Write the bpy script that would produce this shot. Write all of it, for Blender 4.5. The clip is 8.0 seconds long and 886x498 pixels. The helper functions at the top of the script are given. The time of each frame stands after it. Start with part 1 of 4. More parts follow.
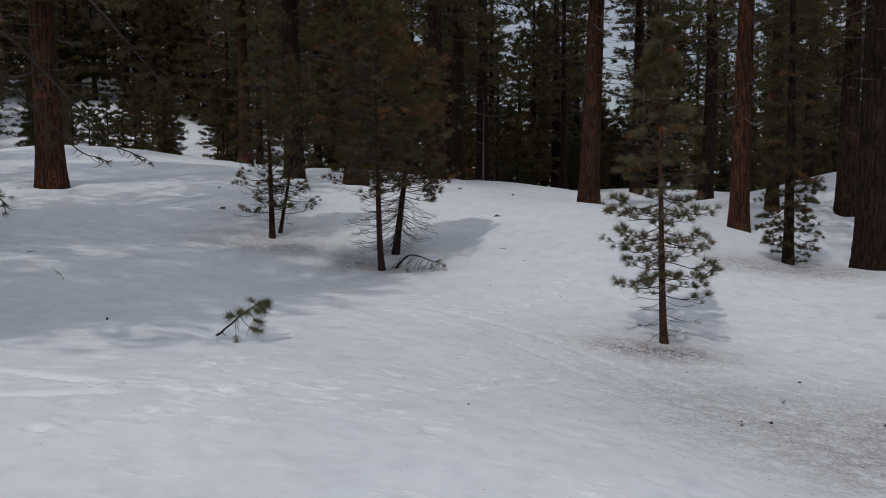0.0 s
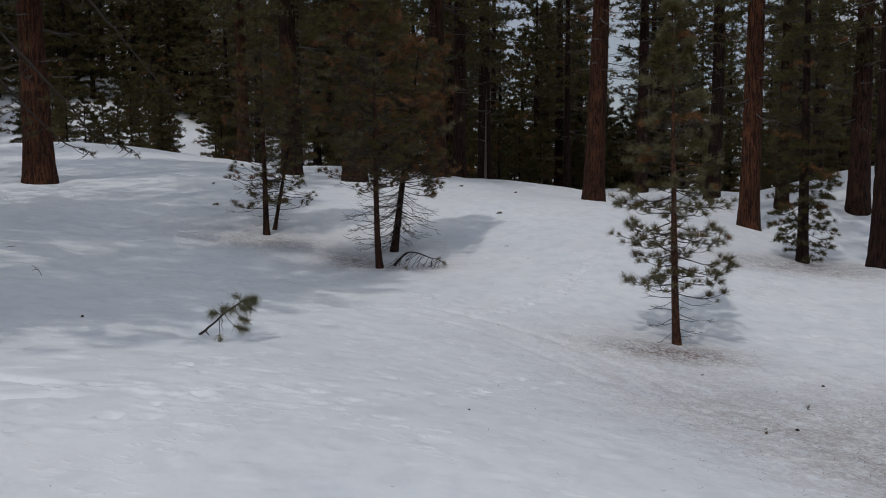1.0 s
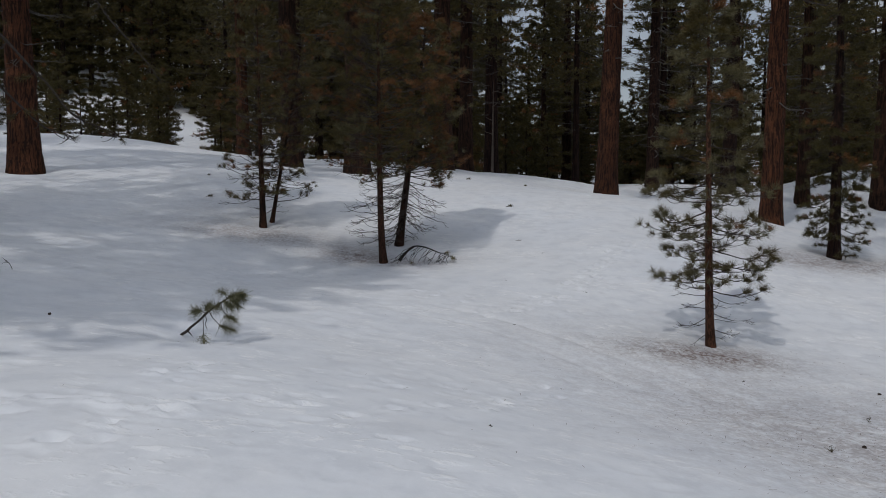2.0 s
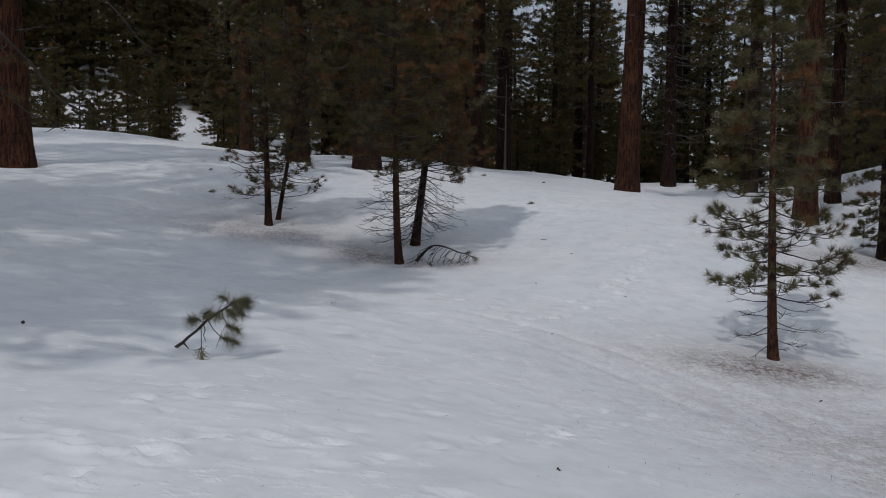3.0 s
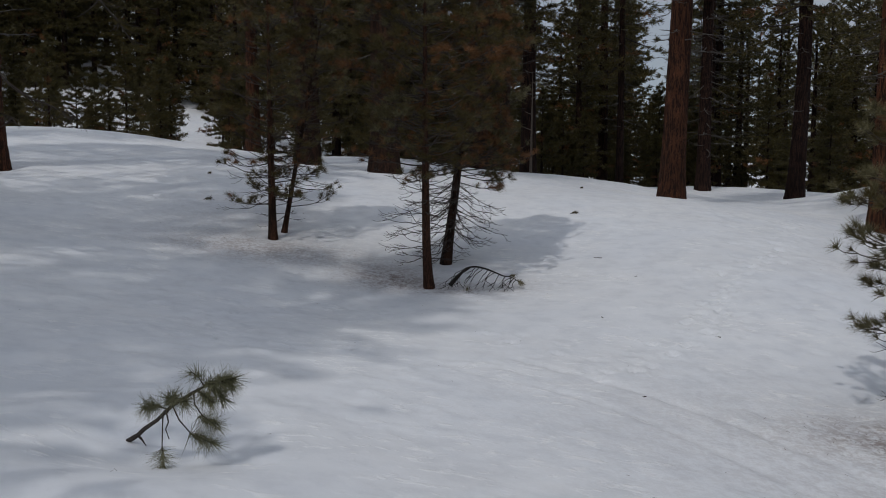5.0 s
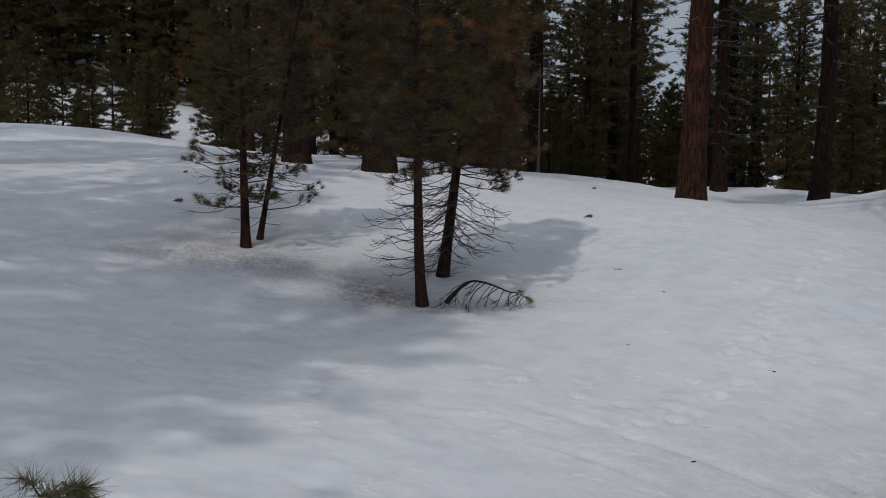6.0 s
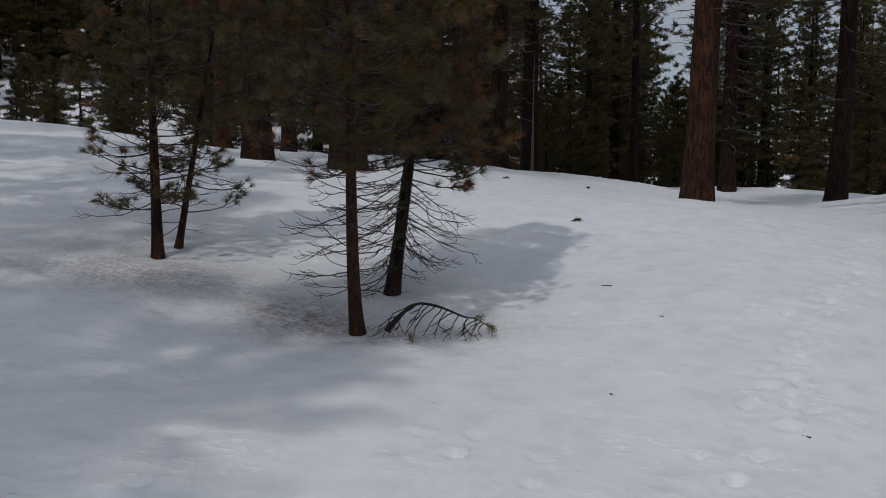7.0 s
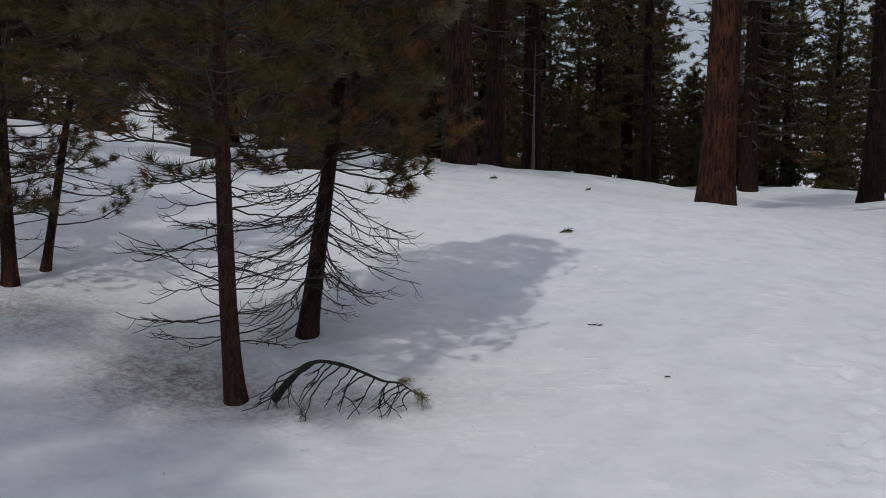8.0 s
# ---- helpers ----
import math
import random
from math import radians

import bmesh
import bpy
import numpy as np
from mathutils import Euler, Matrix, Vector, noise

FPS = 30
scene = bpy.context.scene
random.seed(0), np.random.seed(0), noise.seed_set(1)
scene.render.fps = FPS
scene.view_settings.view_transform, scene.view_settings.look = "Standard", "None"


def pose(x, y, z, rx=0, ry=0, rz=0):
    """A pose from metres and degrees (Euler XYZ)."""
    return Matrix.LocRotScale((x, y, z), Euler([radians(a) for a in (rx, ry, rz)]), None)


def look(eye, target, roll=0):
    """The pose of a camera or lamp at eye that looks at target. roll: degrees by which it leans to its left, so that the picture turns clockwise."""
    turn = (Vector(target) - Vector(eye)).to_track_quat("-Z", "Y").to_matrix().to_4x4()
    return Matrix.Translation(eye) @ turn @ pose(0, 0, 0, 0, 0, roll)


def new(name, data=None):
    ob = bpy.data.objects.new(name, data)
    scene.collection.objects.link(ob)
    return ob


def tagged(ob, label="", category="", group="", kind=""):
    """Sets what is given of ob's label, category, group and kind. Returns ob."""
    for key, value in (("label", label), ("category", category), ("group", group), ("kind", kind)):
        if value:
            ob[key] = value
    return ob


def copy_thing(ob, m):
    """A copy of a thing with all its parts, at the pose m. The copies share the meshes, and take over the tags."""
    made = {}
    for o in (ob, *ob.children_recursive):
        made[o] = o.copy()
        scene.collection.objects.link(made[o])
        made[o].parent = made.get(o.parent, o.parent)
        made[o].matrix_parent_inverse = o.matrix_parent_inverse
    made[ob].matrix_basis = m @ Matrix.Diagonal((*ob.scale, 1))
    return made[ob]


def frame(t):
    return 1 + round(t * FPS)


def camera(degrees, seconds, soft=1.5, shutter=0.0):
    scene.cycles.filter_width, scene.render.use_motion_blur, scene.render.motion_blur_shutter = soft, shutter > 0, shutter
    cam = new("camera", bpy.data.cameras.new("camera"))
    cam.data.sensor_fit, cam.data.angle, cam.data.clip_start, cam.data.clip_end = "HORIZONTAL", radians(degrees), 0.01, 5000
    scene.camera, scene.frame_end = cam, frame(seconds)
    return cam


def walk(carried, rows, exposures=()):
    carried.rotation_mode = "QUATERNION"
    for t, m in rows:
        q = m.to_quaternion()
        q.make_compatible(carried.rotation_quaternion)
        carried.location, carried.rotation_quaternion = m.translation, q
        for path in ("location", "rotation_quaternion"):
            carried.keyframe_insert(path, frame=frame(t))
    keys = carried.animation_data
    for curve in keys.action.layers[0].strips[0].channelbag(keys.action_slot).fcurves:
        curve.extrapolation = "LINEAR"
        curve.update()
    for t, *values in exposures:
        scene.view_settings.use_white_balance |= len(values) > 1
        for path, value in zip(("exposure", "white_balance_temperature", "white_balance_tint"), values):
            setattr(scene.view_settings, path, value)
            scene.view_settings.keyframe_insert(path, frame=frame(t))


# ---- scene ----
cam = camera(52.6, 8.0, soft=0.95)
PATH = [
    (0, (0.02, 0.006, 3.569), (0.009, 1.996, 3.369), -0.4),
    (0.5, (0.041, 0.316, 3.476), (0.028, 2.306, 3.278), -0.4),
    (1, (0.049, 0.938, 3.343), (0.034, 2.928, 3.148), -0.3),
    (2.5, (-0.27, 3.206, 2.997), (-0.294, 5.196, 2.797), -0.1),
    (3, (-0.502, 4.039, 2.919), (-0.529, 6.029, 2.721), 0.0),
    (3.5, (-0.736, 4.827, 2.872), (-0.768, 6.817, 2.675), 0.1),
    (4, (-0.944, 5.576, 2.927), (-0.98, 7.566, 2.729), 0.1),
    (4.5, (-1.076, 6.359, 2.975), (-1.118, 8.349, 2.778), 0.1),
    (6, (-0.972, 9.592, 2.9), (-1.032, 11.581, 2.705), 0.1),
    (6.5, (-0.636, 10.943, 2.858), (-0.705, 12.932, 2.663), 0.1),
    (7, (-0.264, 12.394, 2.789), (-0.338, 14.383, 2.595), 0.1),
    (7.5, (0.118, 13.935, 2.738), (0.038, 15.924, 2.542), -0.0),
    (8, (0.493, 15.628, 2.778), (0.383, 17.615, 2.58), 0.0),
]
walk(cam, [(t, look(eye, target, roll)) for t, eye, target, roll in PATH],
     exposures=[(0, -0.02), (1, -0.02), (3, -0.05), (4.5, -0.07), (6, -0.09), (7, -0.08), (7.5, -0.04), (8, 0.08)])



# ---- world and light ----
SUN_DIR = Vector((-0.47, -0.88, 1.36)).normalized()      # towards the sun
world = bpy.data.worlds.new("sky")
scene.world = world
world.use_nodes = True
wn, wl = world.node_tree.nodes, world.node_tree.links
wn.clear()
w_out = wn.new("ShaderNodeOutputWorld")
w_bg = wn.new("ShaderNodeBackground")
w_sky = wn.new("ShaderNodeTexSky")
w_sky.sky_type = "NISHITA"
w_sky.sun_disc = False
w_sky.sun_elevation = math.asin(SUN_DIR.z)
w_sky.sun_rotation = math.atan2(SUN_DIR.x, SUN_DIR.y)
w_sky.altitude = 2000
w_co = wn.new("ShaderNodeTexCoord")
w_cl = wn.new("ShaderNodeTexNoise")
w_cl.inputs["Scale"].default_value = 3.0
w_cl.inputs["Detail"].default_value = 6.0
w_rmp = wn.new("ShaderNodeMapRange")
w_rmp.inputs["From Min"].default_value = 0.30
w_rmp.inputs["From Max"].default_value = 0.62
w_rmp.inputs["To Min"].default_value = 0.45
w_rmp.inputs["To Max"].default_value = 0.95
w_mix = wn.new("ShaderNodeMix")
w_mix.data_type = "RGBA"
w_mix.inputs[7].default_value = (5.1, 5.38, 5.85, 1)       # thin white cloud
wl.new(w_co.outputs["Generated"], w_cl.inputs["Vector"])
wl.new(w_cl.outputs["Fac"], w_rmp.inputs["Value"])
wl.new(w_rmp.outputs["Result"], w_mix.inputs[0])
wl.new(w_sky.outputs["Color"], w_mix.inputs[6])
# an overcast sky is brighter overhead than at the horizon
w_sep = wn.new("ShaderNodeSeparateXYZ")
wl.new(w_co.outputs["Generated"], w_sep.inputs[0])
w_up = wn.new("ShaderNodeMapRange")
w_up.inputs["To Min"].default_value = 0.62
w_up.inputs["To Max"].default_value = 1.35
wl.new(w_sep.outputs[2], w_up.inputs["Value"])
w_mul = wn.new("ShaderNodeVectorMath")
w_mul.operation = "SCALE"
wl.new(w_mix.outputs[2], w_mul.inputs[0])
wl.new(w_up.outputs["Result"], w_mul.inputs["Scale"])
wl.new(w_mul.outputs[0], w_bg.inputs["Color"])
w_bg.inputs["Strength"].default_value = 0.0935
wl.new(w_bg.outputs["Background"], w_out.inputs["Surface"])

sun = bpy.data.lights.new("sun", "SUN")
sun.energy = 0.93
sun.angle = radians(0.8)
sun.color = (1.0, 0.965, 0.92)
new("sun", sun).matrix_world = look(SUN_DIR * 60, (0, 0, 0))


# ---- materials ----
def material(name):
    m = bpy.data.materials.new(name)
    m.use_nodes = True
    nt = m.node_tree
    return m, nt.nodes, nt.links, nt.nodes["Principled BSDF"]


def noise_node(nodes, links, vec, scale, detail=4.0, rough=0.55, stretch=None):
    if stretch:
        mp = nodes.new("ShaderNodeMapping")
        mp.inputs["Scale"].default_value = stretch
        links.new(vec, mp.inputs["Vector"])
        vec = mp.outputs["Vector"]
    n = nodes.new("ShaderNodeTexNoise")
    n.inputs["Scale"].default_value = scale
    n.inputs["Detail"].default_value = detail
    n.inputs["Roughness"].default_value = rough
    links.new(vec, n.inputs["Vector"])
    return n.outputs["Fac"]


def ramp_node(nodes, links, fac, stops):
    r = nodes.new("ShaderNodeValToRGB")
    el = r.color_ramp.elements
    while len(el) < len(stops):
        el.new(0.5)
    for e, (p, c) in zip(el, stops):
        e.position, e.color = p, (*c, 1)
    links.new(fac, r.inputs["Fac"])
    return r.outputs["Color"]


def math_node(nodes, links, op, a, b, clamp=False):
    n = nodes.new("ShaderNodeMath")
    n.operation, n.use_clamp = op, clamp
    for i, v in enumerate((a, b)):
        if isinstance(v, (int, float)):
            n.inputs[i].default_value = v
        else:
            links.new(v, n.inputs[i])
    return n.outputs[0]


def mix_node(nodes, links, fac, a, b, mode="MIX"):
    n = nodes.new("ShaderNodeMix")
    n.data_type, n.blend_type = "RGBA", mode
    for i, v in ((0, fac), (6, a), (7, b)):
        if isinstance(v, (int, float)):
            n.inputs[i].default_value = v
        elif isinstance(v, tuple):
            n.inputs[i].default_value = (*v, 1)
        else:
            links.new(v, n.inputs[i])
    return n.outputs[2]


def bump_node(nodes, links, height, strength, distance, bsdf, under=None):
    b = nodes.new("ShaderNodeBump")
    b.inputs["Strength"].default_value = strength
    b.inputs["Distance"].default_value = distance
    links.new(height, b.inputs["Height"])
    if under is not None:
        links.new(under, b.inputs["Normal"])
    links.new(b.outputs["Normal"], bsdf.inputs["Normal"])
    return b.outputs["Normal"]


# patches of needle dust on the snow: x, y, reach along x, reach along y, strength
DUST = ((3.95, 16.42, 1.05, 0.50, 0.80), (7.2, 12.2, 3.2, 2.2, 0.52), (5.2, 9.6, 1.6, 1.5, 0.35), (-2.45, 23.6, 0.60, 0.60, 0.62), (-2.2, 22.95, 0.9, 0.5, 0.30),
        (-5.0, 24.5, 1.6, 0.8, 0.55), (9.3, 24.3, 2.0, 0.9, 0.75), (-6.2, 27.3, 1.3, 1.5, 0.2), (1.4, 16.2, 2.2, 2.2, 0.12),
        (-0.9, 22.9, 0.9, 0.5, 0.4), (3.4, 13.3, 1.6, 2.2, 0.22))


def snow_material():
    m, n, l, bsdf = material("old_snow")
    pos = n.new("ShaderNodeNewGeometry").outputs["Position"]
    sep = n.new("ShaderNodeSeparateXYZ")
    l.new(pos, sep.inputs[0])
    broad = noise_node(n, l, pos, 0.35, 5)
    base = ramp_node(n, l, broad, [(0.3, (0.83, 0.855, 0.90)), (0.7, (0.90, 0.91, 0.93))])
    # random firn tone; its contrast also stands in for blurred-out sun dapples
    firn_dapple = ramp_node(n, l, noise_node(n, l, pos, 2.4, 5, 0.62), [(0.36, (0.90, 0.905, 0.915)), (0.50, (0.97, 0.972, 0.976)), (0.62, (1.0, 1.0, 1.0))])
    base = mix_node(n, l, 1.0, base, firn_dapple, "MULTIPLY")
    total = None
    for x, y, rx, ry, s in DUST:
        dx = math_node(n, l, "DIVIDE", math_node(n, l, "SUBTRACT", sep.outputs[0], x), rx)
        dy = math_node(n, l, "DIVIDE", math_node(n, l, "SUBTRACT", sep.outputs[1], y), ry)
        d2 = math_node(n, l, "ADD", math_node(n, l, "MULTIPLY", dx, dx), math_node(n, l, "MULTIPLY", dy, dy))
        g = math_node(n, l, "MULTIPLY", math_node(n, l, "POWER", 2.718, math_node(n, l, "MULTIPLY", d2, -0.7)), s)
        total = g if total is None else math_node(n, l, "ADD", total, g)
    grit = noise_node(n, l, pos, 9.0, 8, 0.75)
    streak = noise_node(n, l, pos, 2.6, 6, 0.65, (1.0, 1.3, 1.0))
    cells = noise_node(n, l, pos, 15.0, 4, 0.6)
    hollow = n.new("ShaderNodeMapRange")
    hollow.interpolation_type = "SMOOTHSTEP"
    hollow.inputs["From Min"].default_value = 0.62
    hollow.inputs["From Max"].default_value = 0.40
    l.new(cells, hollow.inputs["Value"])
    spots = math_node(n, l, "MULTIPLY", math_node(n, l, "SUBTRACT", math_node(n, l, "ADD", grit, streak), 0.66), math_node(n, l, "ADD", math_node(n, l, "MULTIPLY", hollow.outputs["Result"], 1.5), 1.1), True)
    dust = math_node(n, l, "MULTIPLY", total, spots, True)
    thin = math_node(n, l, "MULTIPLY", math_node(n, l, "SUBTRACT", noise_node(n, l, pos, 0.5, 6, 0.7), 0.42), 0.42, True)
    col = mix_node(n, l, thin, base, (0.62, 0.57, 0.52))
    cups = noise_node(n, l, pos, 3.0, 5, 0.6)
    chips = noise_node(n, l, pos, 6.5, 4, 0.55, (0.7, 1.15, 1.0))
    where = n.new("ShaderNodeMapRange")
    where.inputs["From Min"].default_value = 0.47
    where.inputs["From Max"].default_value = 0.60
    l.new(noise_node(n, l, pos, 0.7, 4, 0.6), where.inputs["Value"])
    step = n.new("ShaderNodeMapRange")
    step.interpolation_type = "SMOOTHSTEP"
    step.inputs["From Min"].default_value = 0.52
    step.inputs["From Max"].default_value = 0.68
    l.new(chips, step.inputs["Value"])
    lumps = math_node(n, l, "MULTIPLY", step.outputs["Result"], where.outputs["Result"])
    # raised chips painted whiter, a highlight that the weak sun's bump shading lacks
    chip_highlight = math_node(n, l, "MULTIPLY", lumps, 0.85, True)
    col = mix_node(n, l, chip_highlight, col, (0.96, 0.965, 0.975))
    col = mix_node(n, l, dust, col, (0.17, 0.094, 0.068))
    l.new(col, bsdf.inputs["Base Color"])
    bsdf.inputs["Roughness"].default_value = 0.62
    bsdf.inputs["Specular IOR Level"].default_value = 0.25
    crust = noise_node(n, l, pos, 22.0, 6, 0.7)
    b1 = bump_node(n, l, cups, 0.14, 0.04, bsdf)
    b2 = bump_node(n, l, lumps, 0.35, 0.020, bsdf, b1)
    pits = math_node(n, l, "MULTIPLY", cells, math_node(n, l, "MINIMUM", total, 0.8))
    b3 = bump_node(n, l, pits, 1.0, 0.050, bsdf, b2)
    bump_node(n, l, crust, 0.16, 0.008, bsdf, b3)
    return m


def bark_material(name, ridge, furrow, width, tall):
    """Upright flaky ridges between dark furrows that join and part; width and tall: the size of a plate in metres."""
    m, n, l, bsdf = material(name)
    co = n.new("ShaderNodeTexCoord").outputs["Object"]
    warp = n.new("ShaderNodeTexNoise")
    warp.inputs["Scale"].default_value = 0.5 / width
    warp.inputs["Detail"].default_value = 5.0
    l.new(co, warp.inputs["Vector"])
    add = n.new("ShaderNodeVectorMath")
    add.operation = "MULTIPLY_ADD"
    add.inputs[1].default_value = (width * 1.3, width * 1.3, tall * 0.5)
    l.new(warp.outputs["Color"], add.inputs[0])
    l.new(co, add.inputs[2])
    deep = noise_node(n, l, add.outputs[0], 1.0, 3, 0.55, (0.9 / width, 0.9 / width, 0.9 / tall))
    fine = noise_node(n, l, add.outputs[0], 1.0, 4, 0.6, (2.6 / width, 2.6 / width, 2.0 / tall))
    flakes = noise_node(n, l, co, 1.0, 6, 0.7, (5 / width, 5 / width, 2.2 / width))
    h = math_node(n, l, "ADD", math_node(n, l, "MULTIPLY", deep, 0.65), math_node(n, l, "MULTIPLY", fine, 0.35))
    edge = n.new("ShaderNodeMapRange")
    edge.inputs["From Min"].default_value = 0.455
    edge.inputs["From Max"].default_value = 0.54
    l.new(h, edge.inputs["Value"])
    patch = noise_node(n, l, co, 1.1, 3)
    var = math_node(n, l, "ADD", math_node(n, l, "MULTIPLY", flakes, 0.75), math_node(n, l, "MULTIPLY", patch, 0.35))
    plate = ramp_node(n, l, var, [(0.30, tuple(c * 0.50 for c in ridge)), (0.56, tuple(c * 0.85 for c in ridge)), (0.72, tuple(min(1, c * 2.4) for c in ridge))])
    keep = math_node(n, l, "ADD", math_node(n, l, "MULTIPLY", edge.outputs["Result"], 0.80), 0.15)
    col = mix_node(n, l, keep, furrow, plate)
    rnd = n.new("ShaderNodeObjectInfo").outputs["Random"]
    col = mix_node(n, l, math_node(n, l, "MULTIPLY", rnd, 0.5), col, furrow)
    l.new(col, bsdf.inputs["Base Color"])
    bsdf.inputs["Roughness"].default_value = 0.9
    bsdf.inputs["Specular IOR Level"].default_value = 0.12
    tot = math_node(n, l, "ADD", edge.outputs["Result"], math_node(n, l, "MULTIPLY", flakes, 0.6))
    bump_node(n, l, tot, 0.9, width * 0.22, bsdf)
    return m


def needle_material(name, stops):
    m, n, l, bsdf = material(name)
    geo = n.new("ShaderNodeNewGeometry")
    patch = noise_node(n, l, n.new("ShaderNodeTexCoord").outputs["Object"], 1.3, 3)
    v = math_node(n, l, "ADD", math_node(n, l, "MULTIPLY", geo.outputs["Random Per Island"], 0.6), math_node(n, l, "MULTIPLY", patch, 0.5))
    l.new(ramp_node(n, l, v, stops), bsdf.inputs["Base Color"])
    bsdf.inputs["Roughness"].default_value = 0.48
    bsdf.inputs["Specular IOR Level"].default_value = 0.18
    return m


def twig_material(name, a, b):
    m, n, l, bsdf = material(name)
    co = n.new("ShaderNodeTexCoord").outputs["Object"]
    f = noise_node(n, l, co, 18.0, 5, 0.6)
    l.new(ramp_node(n, l, f, [(0.3, a), (0.7, b)]), bsdf.inputs["Base Color"])
    bsdf.inputs["Roughness"].default_value = 0.9
    bump_node(n, l, noise_node(n, l, co, 70.0, 3), 0.5, 0.004, bsdf)
    return m


SNOW = snow_material()
BARK_OLD = bark_material("red_plated_bark", (0.100, 0.040, 0.021), (0.012, 0.008, 0.007), 0.052, 0.42)
BARK_BROWN = bark_material("brown_plated_bark", (0.072, 0.034, 0.021), (0.011, 0.008, 0.007), 0.055, 0.42)
BARK_DARK = bark_material("dark_furrowed_bark", (0.046, 0.024, 0.017), (0.009, 0.006, 0.006), 0.055, 0.42)
BARK_YOUNG = bark_material("young_brown_bark", (0.112, 0.052, 0.032), (0.024, 0.014, 0.011), 0.022, 0.075)
TWIG = twig_material("grey_brown_twig", (0.022, 0.016, 0.013), (0.060, 0.045, 0.036))
TWIG_PALE = twig_material("weathered_grey_twig", (0.035, 0.030, 0.027), (0.11, 0.098, 0.088))
NEEDLE = needle_material("green_needles", [(0.15, (0.034, 0.027, 0.010)), (0.55, (0.075, 0.058, 0.018)), (0.9, (0.140, 0.104, 0.032))])
NEEDLE_BRIGHT = needle_material("fresh_green_needles", [(0.15, (0.056, 0.050, 0.023)), (0.55, (0.120, 0.105, 0.050)), (0.9, (0.212, 0.184, 0.098))])
NEEDLE_FRESH = needle_material("glossy_grey_green_needles", [(0.15, (0.070, 0.072, 0.036)), (0.55, (0.150, 0.146, 0.080)), (0.9, (0.27, 0.255, 0.16))])
NEEDLE_BROWN = needle_material("browned_needles", [(0.15, (0.072, 0.036, 0.015)), (0.55, (0.165, 0.074, 0.028)), (0.9, (0.26, 0.12, 0.046))])
NEEDLE_FAR = needle_material("dark_forest_needles", [(0.15, (0.030, 0.026, 0.010)), (0.55, (0.064, 0.054, 0.018)), (0.9, (0.120, 0.097, 0.031))])
LITTER = needle_material("dry_needle_litter", [(0.15, (0.045, 0.028, 0.020)), (0.55, (0.10, 0.065, 0.045)), (0.9, (0.18, 0.13, 0.095))])
CONE = twig_material("dark_cone_scales", (0.030, 0.020, 0.015), (0.085, 0.055, 0.038))


# ---- mesh helpers ----
class Build:
    """Collects triangles and quads in numpy blocks, and makes one mesh of them."""

    def __init__(self):
        self.v, self.f, self.m, self.count = [], [], [], 0

    def add(self, verts, faces, slot=0):
        if len(verts) and len(faces):
            self.v.append(np.asarray(verts, float).reshape(-1, 3))
            self.f.append(np.asarray(faces, int) + self.count)
            self.m.append(np.full(len(faces), slot))
            self.count += len(self.v[-1])

    def mesh(self, name, mats, smooth=False):
        me = bpy.data.meshes.new(name)
        v = np.concatenate(self.v)
        sizes = np.concatenate([np.full(len(f), f.shape[1]) for f in self.f])
        loops = np.concatenate([f.ravel() for f in self.f])
        me.vertices.add(len(v))
        me.vertices.foreach_set("co", v.ravel())
        me.loops.add(len(loops))
        me.loops.foreach_set("vertex_index", loops)
        me.polygons.add(len(sizes))
        me.polygons.foreach_set("loop_start", np.concatenate(([0], np.cumsum(sizes)[:-1])))
        me.polygons.foreach_set("material_index", np.concatenate(self.m))
        me.polygons.foreach_set("use_smooth", np.full(len(sizes), smooth))
        for mt in mats:
            me.materials.append(mt)
        me.update(calc_edges=True)
        return me


def unit(v):
    return v / np.maximum(np.linalg.norm(v, axis=-1, keepdims=True), 1e-9)


def tube(b, pts, rad, sides=6, slot=0, cap=True):
    """A tapered tube along a line of points."""
    pts = np.asarray(pts, float)
    rad = np.asarray(rad, float)
    t = unit(np.gradient(pts, axis=0))
    ref = np.array((0, 0, 1.0)) if abs(t[0, 2]) < 0.9 else np.array((1.0, 0, 0))
    s = unit(np.cross(t, ref))
    u = np.cross(s, t)
    a = np.arange(sides) * (2 * np.pi / sides)
    ring = pts[:, None] + rad[:, None, None] * (np.cos(a)[None, :, None] * s[:, None] + np.sin(a)[None, :, None] * u[:, None])
    n = len(pts)
    i, j = np.meshgrid(np.arange(n - 1), np.arange(sides), indexing="ij")
    k = (j + 1) % sides
    b.add(ring.reshape(-1, 3), np.stack((i * sides + j, i * sides + k, (i + 1) * sides + k, (i + 1) * sides + j), -1).reshape(-1, 4), slot)
    if cap:
        b.add(np.concatenate((ring[-1], pts[-1:] + t[-1:] * rad[-1])), [(q, (q + 1) % sides, sides) for q in range(sides)], slot)


